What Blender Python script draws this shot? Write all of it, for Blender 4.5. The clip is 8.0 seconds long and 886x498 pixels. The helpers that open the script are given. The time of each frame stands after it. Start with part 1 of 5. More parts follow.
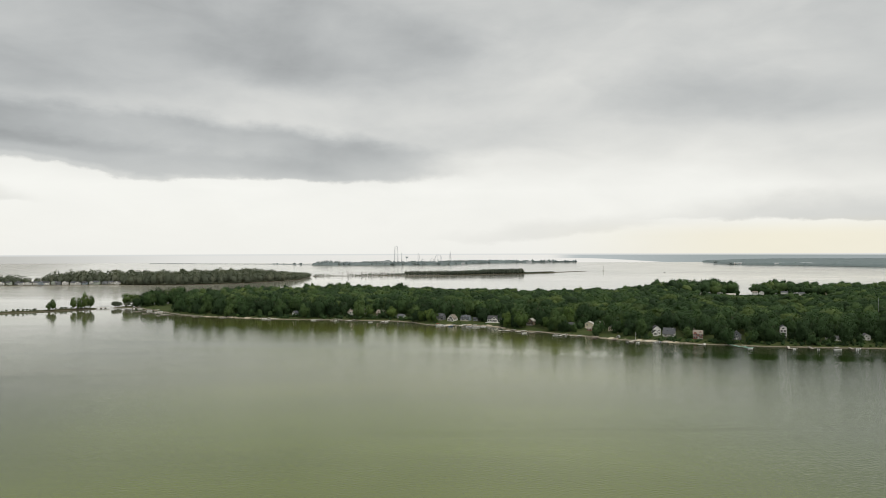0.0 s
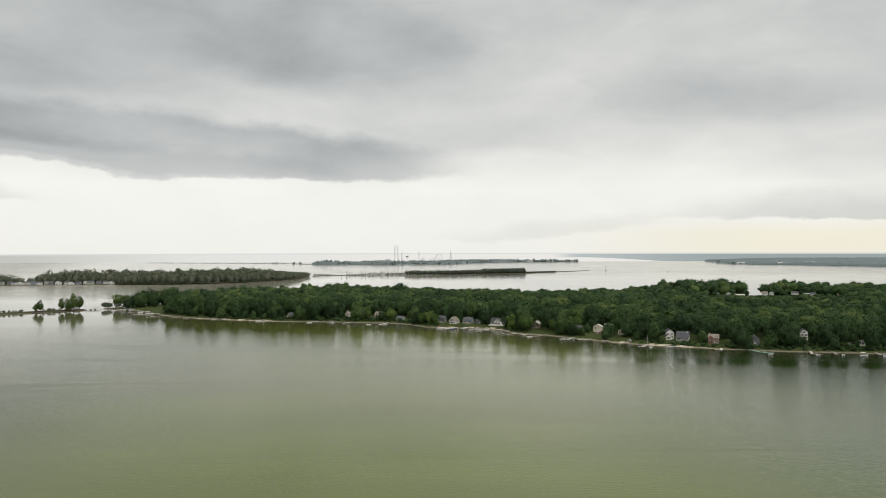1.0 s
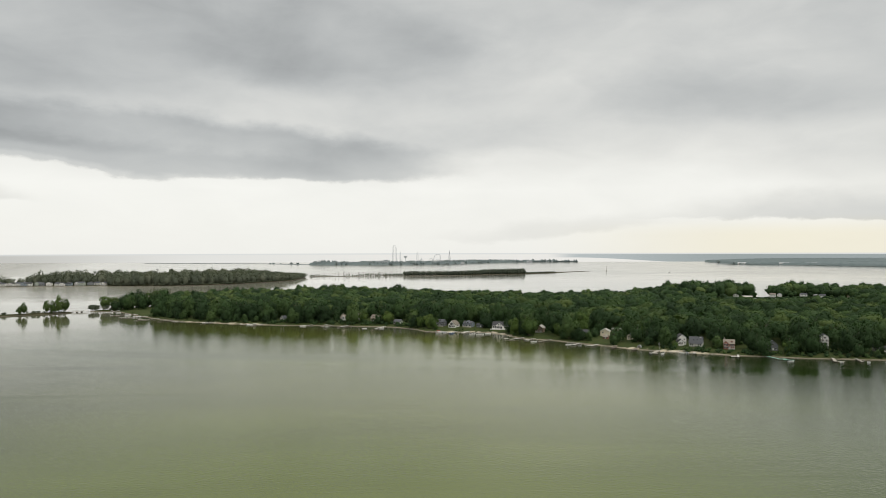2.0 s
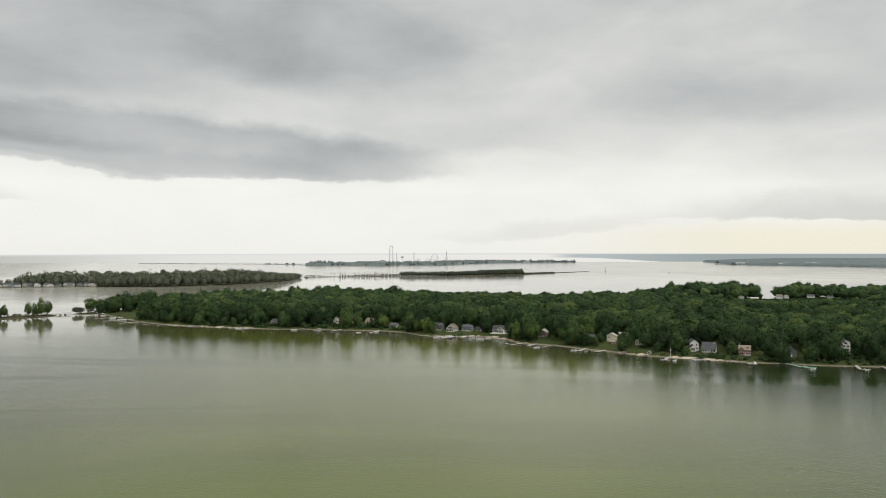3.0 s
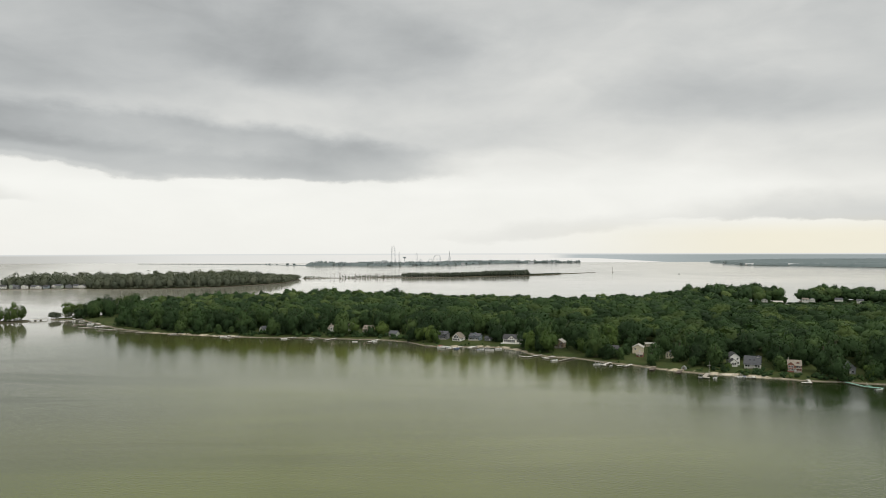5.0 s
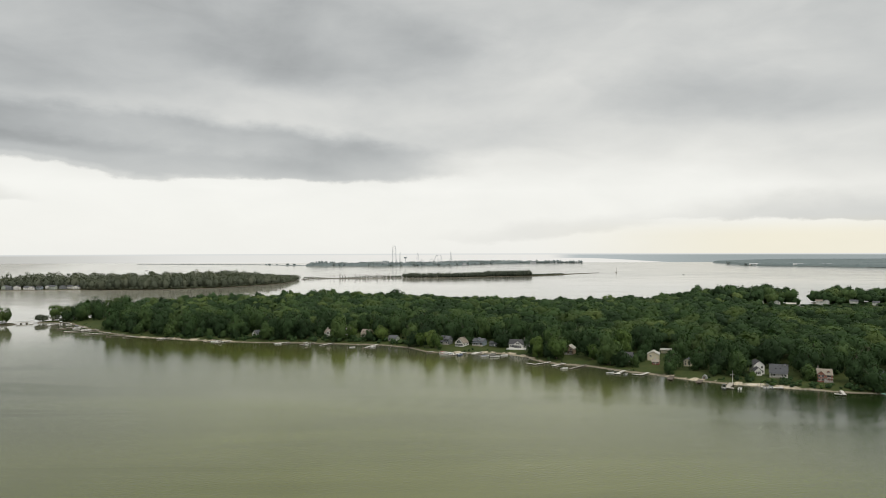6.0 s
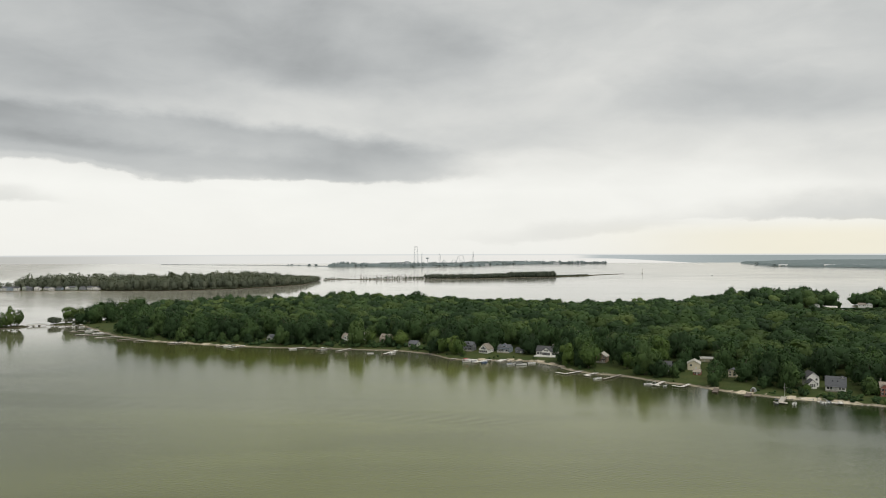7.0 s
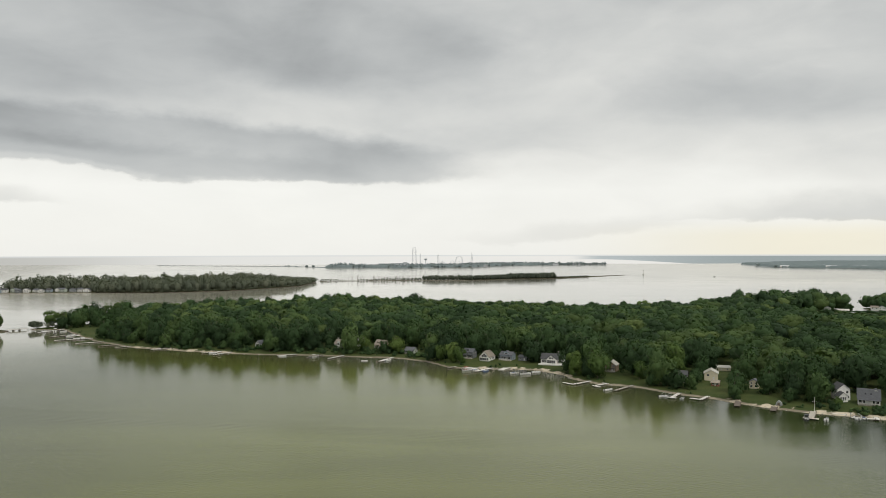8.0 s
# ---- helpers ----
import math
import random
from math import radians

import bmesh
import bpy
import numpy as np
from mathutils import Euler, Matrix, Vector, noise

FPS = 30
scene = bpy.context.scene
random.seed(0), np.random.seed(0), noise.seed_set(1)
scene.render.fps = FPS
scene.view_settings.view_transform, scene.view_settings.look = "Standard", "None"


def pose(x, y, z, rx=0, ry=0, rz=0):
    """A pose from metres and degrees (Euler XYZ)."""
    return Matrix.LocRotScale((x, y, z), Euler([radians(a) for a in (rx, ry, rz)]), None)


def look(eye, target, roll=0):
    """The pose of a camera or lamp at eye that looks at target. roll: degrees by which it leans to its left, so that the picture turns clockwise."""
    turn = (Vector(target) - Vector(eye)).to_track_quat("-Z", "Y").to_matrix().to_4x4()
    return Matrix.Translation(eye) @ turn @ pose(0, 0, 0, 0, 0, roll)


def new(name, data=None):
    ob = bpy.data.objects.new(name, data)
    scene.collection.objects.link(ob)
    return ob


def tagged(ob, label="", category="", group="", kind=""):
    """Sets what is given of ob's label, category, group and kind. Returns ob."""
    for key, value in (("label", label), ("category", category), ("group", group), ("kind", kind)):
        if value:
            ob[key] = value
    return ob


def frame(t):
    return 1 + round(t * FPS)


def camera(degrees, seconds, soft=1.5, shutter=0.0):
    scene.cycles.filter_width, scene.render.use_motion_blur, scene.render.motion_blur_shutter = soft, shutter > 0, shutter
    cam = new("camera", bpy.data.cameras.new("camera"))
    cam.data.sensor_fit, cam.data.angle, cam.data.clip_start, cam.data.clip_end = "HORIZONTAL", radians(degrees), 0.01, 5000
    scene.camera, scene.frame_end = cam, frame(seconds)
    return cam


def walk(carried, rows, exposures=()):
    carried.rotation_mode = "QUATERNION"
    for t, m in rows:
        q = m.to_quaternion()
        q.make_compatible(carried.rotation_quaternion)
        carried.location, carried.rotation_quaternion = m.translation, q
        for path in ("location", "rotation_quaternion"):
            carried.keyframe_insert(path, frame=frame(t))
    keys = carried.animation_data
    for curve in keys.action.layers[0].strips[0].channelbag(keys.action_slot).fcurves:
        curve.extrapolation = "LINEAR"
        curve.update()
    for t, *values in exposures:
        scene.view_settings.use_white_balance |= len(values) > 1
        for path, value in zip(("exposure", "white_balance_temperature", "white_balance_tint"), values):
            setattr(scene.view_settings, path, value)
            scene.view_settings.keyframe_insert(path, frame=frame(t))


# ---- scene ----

# ---------------------------------------------------------------- camera
cam = camera(63.8, 8.0, soft=0.8)
ROWS = [
    (0.0, -0.360, 0.179), (0.5, -0.323, 0.138), (1.0, -0.331, 0.111), (1.5, -0.372, 0.123),
    (3.0, -0.708, 0.141), (3.5, -0.847, 0.150), (4.0, -0.985, 0.160), (4.3, -1.050, 0.159), (4.5, -1.029, 0.158),
    (4.6, -0.823, 0.158), (4.7, -0.600, 0.159), (5.8, -0.430, 0.162), (6.0, -0.412, 0.163), (6.2, -0.385, 0.168), (6.3, -0.113, 0.172),
    (6.4, 0.490, 0.176), (6.5, 1.087, 0.180), (6.6, 1.425, 0.185), (6.8, 1.380, 0.196), (7.0, 1.359, 0.207), (7.5, 1.286, 0.243), (8.0, 1.239, 0.280),
]
walk(cam, [(t, pose(-0.714 * t, 33.226 * t, 80 + 0.258 * t, 90 + pitch, 0.137, yaw)) for t, yaw, pitch in ROWS])


# ---------------------------------------------------------------- node helpers
class Tree:
    """Short writing of node trees."""

    def __init__(self, tree):
        self.t = tree
        self.n, self.l = tree.nodes, tree.links

    def put(self, socket, value):
        if isinstance(value, bpy.types.NodeSocket):
            self.l.new(value, socket)
        elif isinstance(value, tuple) and len(value) == 3 and socket.type == "RGBA":
            socket.default_value = (*value, 1)
        else:
            socket.default_value = value

    def math(self, op, a, b=0.0, c=0.0, clamp=False):
        n = self.n.new("ShaderNodeMath")
        n.operation, n.use_clamp = op, clamp
        for s, v in zip(n.inputs, (a, b, c)):
            self.put(s, v)
        return n.outputs[0]

    def add(self, a, b):
        return self.math("ADD", a, b)

    def sub(self, a, b):
        return self.math("SUBTRACT", a, b)

    def mul(self, a, b):
        return self.math("MULTIPLY", a, b)

    def step(self, v, lo, hi, out_lo=0.0, out_hi=1.0):
        n = self.n.new("ShaderNodeMapRange")
        n.interpolation_type = "SMOOTHSTEP"
        for s, x in zip(n.inputs, (v, lo, hi, out_lo, out_hi)):
            self.put(s, x)
        return n.outputs[0]

    def mix(self, f, a, b, how="MIX"):
        n = self.n.new("ShaderNodeMix")
        n.data_type, n.blend_type = "RGBA", how
        self.put(n.inputs["Factor"], f)
        self.put(n.inputs[6], a)
        self.put(n.inputs[7], b)
        return n.outputs[2]

    def noise(self, vec, scale, detail=4.0, rough=0.55, dist=0.0):
        n = self.n.new("ShaderNodeTexNoise")
        if vec is not None:
            self.put(n.inputs["Vector"], vec)
        for k, v in (("Scale", scale), ("Detail", detail), ("Roughness", rough), ("Distortion", dist)):
            n.inputs[k].default_value = v
        return n.outputs[0]

    def ramp(self, f, stops):
        n = self.n.new("ShaderNodeValToRGB")
        e = n.color_ramp.elements
        while len(e) < len(stops):
            e.new(0.5)
        for el, (p, c) in zip(e, stops):
            el.position, el.color = p, (*c, 1)
        self.put(n.inputs[0], f)
        return n.outputs[0]

    def xyz(self, x, y, z):
        n = self.n.new("ShaderNodeCombineXYZ")
        for s, v in zip(n.inputs, (x, y, z)):
            self.put(s, v)
        return n.outputs[0]

    def split(self, v):
        n = self.n.new("ShaderNodeSeparateXYZ")
        self.put(n.inputs[0], v)
        return n.outputs

    def place(self):
        return self.n.new("ShaderNodeNewGeometry").outputs["Position"]

    def local(self):
        return self.n.new("ShaderNodeTexCoord").outputs["Object"]

    def bump(self, height, strength, distance):
        n = self.n.new("ShaderNodeBump")
        n.inputs["Strength"].default_value = strength
        n.inputs["Distance"].default_value = distance
        self.put(n.inputs["Height"], height)
        return n.outputs[0]


# ---------------------------------------------------------------- sky and sun
SUN_EL, SUN_AZ = radians(55), radians(135)  # height, and degrees right of straight ahead

world = bpy.data.worlds.new("overcast_sky")
scene.world = world
world.use_nodes = True
w = Tree(world.node_tree)
w.n.clear()
dx, dy, dz = w.split(w.n.new("ShaderNodeTexCoord").outputs["Generated"])
el = w.math("ARCSINE", dz)
az = w.math("ARCTAN2", dx, dy)
ang = w.xyz(az, w.mul(el, 2.0), 0.0)
big = w.noise(ang, 3.4, 7.0, 0.52, 0.7)
fine = w.noise(w.xyz(w.add(az, 4.0), w.mul(el, 2.6), 1.0), 9.0, 8.0, 0.56, 0.5)
wob1 = w.sub(w.noise(ang, 5.0, 7.0, 0.55), 0.5)
wob2 = w.sub(w.noise(w.xyz(w.add(az, 7.0), w.mul(el, 2.0), 3.0), 6.0, 8.0, 0.58), 0.5)
waz = w.add(az, w.mul(wob1, 0.20))
wel = w.add(el, w.mul(wob2, 0.060))

# brightness by height above the horizon
lum = w.ramp(w.math("DIVIDE", el, 1.5708), [
    (0.0, (0.90, 0.90, 0.90)), (0.055, (0.92, 0.92, 0.92)), (0.085, (0.80, 0.80, 0.80)), (0.115, (0.69, 0.69, 0.69)),
    (0.17, (0.66, 0.66, 0.66)), (0.23, (0.60, 0.60, 0.60)), (0.34, (0.74, 0.74, 0.74)), (0.6, (0.94, 0.94, 0.94)), (1.0, (1.03, 1.03, 1.03))])
lum = w.split(lum)[0]
body = w.step(el, 0.02, 0.16)
lum = w.add(lum, w.mul(w.mul(w.sub(big, 0.5), 0.27), w.add(w.mul(body, 0.85), 0.15)))
lum = w.add(lum, w.mul(w.mul(w.sub(fine, 0.5), 0.14), w.add(w.mul(body, 0.6), 0.4)))


def cloud(lum, a, e, ra, re_up, re_down, tilt, amount, core=0.3):
    """A cloud mass round azimuth a and height e, softer above than below."""
    p, q = w.sub(waz, a), w.sub(wel, e)
    q = w.sub(q, w.mul(p, tilt))
    q = w.math("MAXIMUM", w.math("DIVIDE", q, re_up), w.math("DIVIDE", q, -re_down))
    p = w.math("DIVIDE", p, ra)
    r = w.math("SQRT", w.add(w.mul(p, p), w.mul(q, q)))
    return w.add(lum, w.mul(w.step(r, 1.15, core), amount))


lum = cloud(lum, -0.44, 0.121, 0.46, 0.060, 0.017, -0.030, -0.23, 0.82)
lum = cloud(lum, -0.40, 0.120, 0.40, 0.026, 0.013, -0.05, -0.09, 0.5)
lum = cloud(lum, -0.60, 0.149, 0.24, 0.036, 0.018, -0.04, -0.13, 0.2)
lum = cloud(lum, -0.57, 0.215, 0.28, 0.080, 0.055, 0.0, -0.20, 0.2)
lum = cloud(lum, -0.04, 0.140, 0.26, 0.05, 0.028, 0.05, -0.10, 0.2)
lum = cloud(lum, -0.29, 0.300, 0.50, 0.11, 0.085, -0.14, -0.15, 0.35)
lum = cloud(lum, -0.20, 0.245, 0.17, 0.06, 0.045, -0.1, -0.09, 0.1)
lum = cloud(lum, 0.00, 0.285, 0.14, 0.05, 0.035, -0.1, -0.06, 0.2)
lum = cloud(lum, -0.63, 0.325, 0.09, 0.035, 0.03, 0.0, 0.05, 0.1)
lum = cloud(lum, 0.16, 0.235, 0.16, 0.07, 0.06, 0.1, 0.07, 0.1)
lum = cloud(lum, 0.36, 0.200, 0.20, 0.05, 0.04, -0.05, -0.12, 0.1)
lum = cloud(lum, 0.57, 0.195, 0.18, 0.08, 0.06, 0.0, -0.09, 0.1)
lum = cloud(lum, 0.36, 0.360, 0.22, 0.05, 0.05, -0.05, -0.11, 0.1)
lum = cloud(lum, 0.54, 0.290, 0.16, 0.09, 0.06, 0.0, -0.06, 0.1)
lum = cloud(lum, 0.56, 0.041, 0.28, 0.040, 0.005, 0.01, -0.22, 0.3)
lum = cloud(lum, 0.60, 0.105, 0.26, 0.05, 0.05, 0.0, -0.10, 0.1)
lum = cloud(lum, -0.66, 0.066, 0.13, 0.020, 0.006, 0.0, -0.16, 0.3)
lum = cloud(lum, 0.16, 0.026, 0.20, 0.022, 0.008, 0.03, -0.09, 0.2)
lum = w.math("MAXIMUM", lum, 0.2)

# grey clouds slightly cool where dark, cream near the horizon towards the right
tone = w.mix(w.step(lum, 0.40, 0.85), (0.968, 1.0, 0.995), (1.0, 0.995, 0.945))
warm = w.mul(w.step(az, 0.10, 0.45), w.step(el, 0.046, 0.018))
tone = w.mix(warm, tone, (0.99, 0.945, 0.79))
cover = w.mix(1.0, tone, w.xyz(lum, lum, lum), "MULTIPLY")

sky = w.n.new("ShaderNodeTexSky")
sky.sky_type, sky.sun_disc = "NISHITA", False
sky.sun_elevation, sky.sun_rotation = SUN_EL, SUN_AZ
clear = w.mix(1.0, sky.outputs[0], (0.10, 0.10, 0.10), "MULTIPLY")
cover = w.mix(0.96, clear, cover)

# backdrop past the far clip, haze and sky sheen painted in: open lake, and to the right a hazy far shore
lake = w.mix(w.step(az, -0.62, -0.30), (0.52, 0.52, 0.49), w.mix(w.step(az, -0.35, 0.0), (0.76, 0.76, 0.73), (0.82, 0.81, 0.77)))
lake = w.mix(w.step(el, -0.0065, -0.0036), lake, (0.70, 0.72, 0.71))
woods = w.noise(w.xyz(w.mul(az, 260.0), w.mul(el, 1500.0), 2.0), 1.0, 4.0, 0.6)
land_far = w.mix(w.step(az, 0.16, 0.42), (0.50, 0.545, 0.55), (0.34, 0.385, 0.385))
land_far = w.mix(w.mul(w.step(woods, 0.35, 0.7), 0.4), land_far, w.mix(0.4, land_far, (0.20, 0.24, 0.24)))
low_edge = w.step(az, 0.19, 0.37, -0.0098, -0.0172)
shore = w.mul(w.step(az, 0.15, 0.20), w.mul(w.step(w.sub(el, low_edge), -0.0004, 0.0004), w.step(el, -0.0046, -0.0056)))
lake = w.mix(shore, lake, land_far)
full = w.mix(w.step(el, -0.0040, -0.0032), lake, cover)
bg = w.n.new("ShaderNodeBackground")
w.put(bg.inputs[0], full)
bg.inputs[1].default_value = 1.0
w.l.new(bg.outputs[0], w.n.new("ShaderNodeOutputWorld").inputs[0])

sun = new("sun", bpy.data.lights.new("sun", "SUN"))
sun.data.energy, sun.data.angle, sun.data.color = 1.4, radians(25), (1.0, 0.95, 0.86)
toward = Vector((math.sin(SUN_AZ) * math.cos(SUN_EL), math.cos(SUN_AZ) * math.cos(SUN_EL), math.sin(SUN_EL)))
sun.matrix_world = look(toward * 500, (0, 0, 0))


# ---------------------------------------------------------------- materials
def material(name):
    m = bpy.data.materials.new(name)
    m.use_nodes = True
    t = Tree(m.node_tree)
    return m, t, t.n["Principled BSDF"]


def painted(name, colour, rough=0.6, vary=0.25, scale=1.2, metal=0.0, bump=0.02, streak=1.0):
    """Paint, timber, stone or metal with two scales of wear."""
    m, t, b = material(name)
    p = t.local()
    stretched = t.n.new("ShaderNodeMapping")
    t.put(stretched.inputs[0], p)
    stretched.inputs["Scale"].default_value = (1, 1, streak)
    v = stretched.outputs[0]
    big, small = t.noise(v, scale, 3.0), t.noise(v, scale * 9, 3.0)
    rnd = t.n.new("ShaderNodeObjectInfo").outputs["Random"]
    f = t.add(t.add(t.mul(big, 0.8), t.mul(small, 0.5)), t.mul(rnd, 0.3))
    dark = tuple(c * (1 - vary) for c in colour)
    light = tuple(min(1.0, c * (1 + vary * 0.5)) for c in colour)
    t.put(b.inputs["Base Color"], t.mix(t.step(f, 0.45, 1.15), dark, light))
    t.put(b.inputs["Roughness"], t.step(small, 0.2, 0.8, rough - 0.1, min(1.0, rough + 0.1)))
    b.inputs["Metallic"].default_value = metal
    t.put(b.inputs["Normal"], t.bump(small, 0.4, bump))
    return m


def foliage(name, dark, mid, light):
    m, t, b = material(name)
    tint = t.n.new("ShaderNodeAttribute")
    tint.attribute_name = "tint"
    rnd = t.n.new("ShaderNodeObjectInfo").outputs["Random"]
    leaf = t.n.new("ShaderNodeNewGeometry").outputs["Random Per Island"]
    f = t.math("FRACT", t.add(tint.outputs["Fac"], rnd))
    f = t.add(t.mul(f, 0.84), t.mul(leaf, 0.16))
    f = t.add(f, t.mul(t.sub(t.noise(t.place(), 0.03, 3.0), 0.5), 0.45))
    f = t.add(f, t.mul(t.sub(t.noise(t.place(), 0.8, 4.0, 0.65), 0.5), 0.28))
    col = t.ramp(f, [(0.0, dark), (0.35, tuple((a + c) / 2 for a, c in zip(dark, mid))), (0.68, mid), (1.0, light)])
    t.put(b.inputs["Base Color"], col)
    b.inputs["Roughness"].default_value = 0.75
    b.inputs["Specular IOR Level"].default_value = 0.15
    t.put(b.inputs["Normal"], t.bump(t.noise(t.place(), 0.9, 4.0, 0.65), 0.45, 0.5))
    thin = t.n.new("ShaderNodeBsdfTranslucent")
    t.put(thin.inputs[0], t.mix(1.0, col, (1.0, 1.1, 0.6), "MULTIPLY"))
    mixer = t.n.new("ShaderNodeMixShader")
    mixer.inputs[0].default_value = 0.22
    t.l.new(b.outputs[0], mixer.inputs[1])
    t.l.new(thin.outputs[0], mixer.inputs[2])
    t.l.new(mixer.outputs[0], t.n["Material Output"].inputs[0])
    return m


LEAF = foliage("leaf_green", (0.024, 0.047, 0.020), (0.047, 0.088, 0.032), (0.090, 0.140, 0.046))
LEAF_LIGHT = foliage("leaf_yellow_green", (0.060, 0.102, 0.028), (0.090, 0.142, 0.036), (0.128, 0.178, 0.048))
LEAF_OLIVE = foliage("leaf_olive_green", (0.056, 0.088, 0.030), (0.082, 0.126, 0.040), (0.122, 0.166, 0.054))
# distance haze is mixed into these grey leaf colours; near bushes share them
LEAF_MID_HAZE = foliage("leaf_hazed_grey_green", (0.092, 0.110, 0.080), (0.128, 0.146, 0.104), (0.166, 0.178, 0.128))
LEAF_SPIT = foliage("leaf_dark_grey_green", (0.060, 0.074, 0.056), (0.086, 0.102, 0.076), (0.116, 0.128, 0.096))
# far woods: distance haze painted into the leaf colours as pale blue-grey
LEAF_FAR_HAZE = foliage("leaf_far_shore_hazed", (0.17, 0.215, 0.225), (0.20, 0.245, 0.25), (0.235, 0.275, 0.275))
BARK = painted("bark", (0.13, 0.11, 0.085), 0.9, 0.45, 1.5, streak=0.3, bump=0.05)
DEADWOOD = painted("bleached_wood", (0.20, 0.185, 0.16), 0.9, 0.35, 1.0, streak=0.3)
TIMBER = painted("weathered_timber", (0.42, 0.39, 0.34), 0.85, 0.4, 0.9)
TIMBER_DARK = painted("dark_wet_timber", (0.13, 0.105, 0.085), 0.8, 0.4, 0.9)
PALE_DECK = painted("pale_composite_decking", (0.62, 0.60, 0.56), 0.6, 0.2, 0.7)
GREEN_DECK = painted("green_plastic_decking", (0.22, 0.45, 0.36), 0.5, 0.2, 0.7)
WHITE = painted("white_paint", (0.74, 0.73, 0.70), 0.55, 0.16, 0.6, streak=0.4)
CREAM = painted("cream_siding", (0.72, 0.65, 0.49), 0.6, 0.16, 0.6, streak=3.0)
GREY_SIDING = painted("grey_siding", (0.17, 0.185, 0.195), 0.65, 0.2, 0.6, streak=3.0)
BLUE_SIDING = painted("blue_grey_siding", (0.25, 0.30, 0.34), 0.65, 0.2, 0.6, streak=3.0)
RED_SIDING = painted("brick_red_siding", (0.29, 0.115, 0.085), 0.7, 0.25, 0.6, streak=3.0)
TAN_SIDING = painted("tan_shingle_siding", (0.37, 0.28, 0.20), 0.8, 0.25, 0.8)
GREEN_SIDING = painted("sage_siding", (0.42, 0.47, 0.40), 0.7, 0.2, 0.6, streak=3.0)
ROOF_GREY = painted("grey_asphalt_shingle", (0.095, 0.10, 0.11), 0.9, 0.3, 1.2)
ROOF_DARK = painted("charcoal_asphalt_shingle", (0.065, 0.067, 0.07), 0.9, 0.3, 1.2)
ROOF_TAN = painted("tan_asphalt_shingle", (0.265, 0.232, 0.19), 0.9, 0.3, 1.2)
ROOF_METAL = painted("pale_metal_roof", (0.50, 0.48, 0.43), 0.45, 0.15, 0.5, metal=0.15)
STONE = painted("shore_stone", (0.35, 0.325, 0.285), 0.9, 0.4, 0.8, bump=0.06)
GELCOAT = painted("white_boat_hull", (0.78, 0.78, 0.77), 0.3, 0.1, 0.5)
BLUE_CANVAS = painted("blue_canvas", (0.08, 0.14, 0.30), 0.8, 0.2, 0.8)
RED_CANVAS = painted("red_canvas", (0.34, 0.06, 0.05), 0.8, 0.2, 0.8)
BLACK_RUBBER = painted("black_hull", (0.03, 0.032, 0.036), 0.4, 0.2, 0.6)
STEEL = painted("galvanised_steel", (0.42, 0.43, 0.44), 0.45, 0.2, 0.6, metal=0.6)
# ride steel paled by distance haze mixed into its base colour
STEEL_HAZE = painted("haze_paled_ride_steel", (0.52, 0.54, 0.56), 0.6, 0.1, 0.2)
MARKER = painted("dark_marker_paint", (0.06, 0.07, 0.065), 0.6, 0.2, 0.6)


def window_glass():
    m, t, b = material("window_glass")
    b.inputs["Base Color"].default_value = (0.02, 0.024, 0.028, 1)
    b.inputs["Roughness"].default_value = 0.06
    b.inputs["IOR"].default_value = 1.5
    t.put(b.inputs["Normal"], t.bump(t.noise(t.local(), 0.8, 1.0), 0.15, 0.02))
    return m


GLASS = window_glass()


def shore_ground(name, grass, sand, earth):
    """Lawn above, sand and stony earth down at the water's edge."""
    m, t, b = material(name)
    p = t.place()
    z = t.split(p)[2]
    patch, mid, grain = t.noise(p, 0.022, 2.0), t.noise(p, 0.12, 4.0), t.noise(p, 1.3, 4.0)
    lawn = t.mix(t.step(mid, 0.3, 0.7), grass, tuple(c * k for c, k in zip(grass, (1.5, 1.25, 1.3))))
    lawn = t.mix(t.mul(t.step(grain, 0.45, 0.75), 0.5), lawn, tuple(c * 0.6 for c in grass))
    along = t.math("DIVIDE", t.add(t.split(p)[0], 400.0), 800.0)
    beach = t.split(t.ramp(along, [(0.13, (0, 0, 0)), (0.15, (1, 1, 1)), (0.25, (1, 1, 1)), (0.27, (0, 0, 0)), (0.50, (0, 0, 0)), (0.515, (1, 1, 1)),
                                   (0.575, (1, 1, 1)), (0.60, (0.2, 0.2, 0.2)), (0.67, (0.2, 0.2, 0.2)), (0.685, (1, 1, 1)), (0.755, (1, 1, 1)), (0.78, (0, 0, 0))]))[0]
    beach = t.mul(beach, t.step(mid, 0.42, 0.58))
    bank = t.mix(beach, earth, sand)
    bank = t.mix(t.mul(t.step(grain, 0.5, 0.7), 0.55), bank, tuple(c * 0.55 for c in earth))
    edge = t.add(z, t.add(t.mul(t.sub(mid, 0.5), 0.9), t.mul(beach, -0.75)))
    col = t.mix(t.step(edge, 0.40, 0.65), bank, lawn)
    t.put(b.inputs["Base Color"], col)
    b.inputs["Roughness"].default_value = 0.95
    b.inputs["Specular IOR Level"].default_value = 0.1
    t.put(b.inputs["Normal"], t.bump(grain, 0.6, 0.25))
    return m


GROUND = shore_ground("island_ground", (0.041, 0.060, 0.019), (0.50, 0.44, 0.34), (0.20, 0.175, 0.13))
GROUND_MARSH = shore_ground("marsh_ground", (0.045, 0.052, 0.024), (0.15, 0.135, 0.10), (0.11, 0.095, 0.075))
# far ground, its base colour likewise lifted to imitate haze
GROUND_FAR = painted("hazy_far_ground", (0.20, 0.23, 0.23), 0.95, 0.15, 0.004)


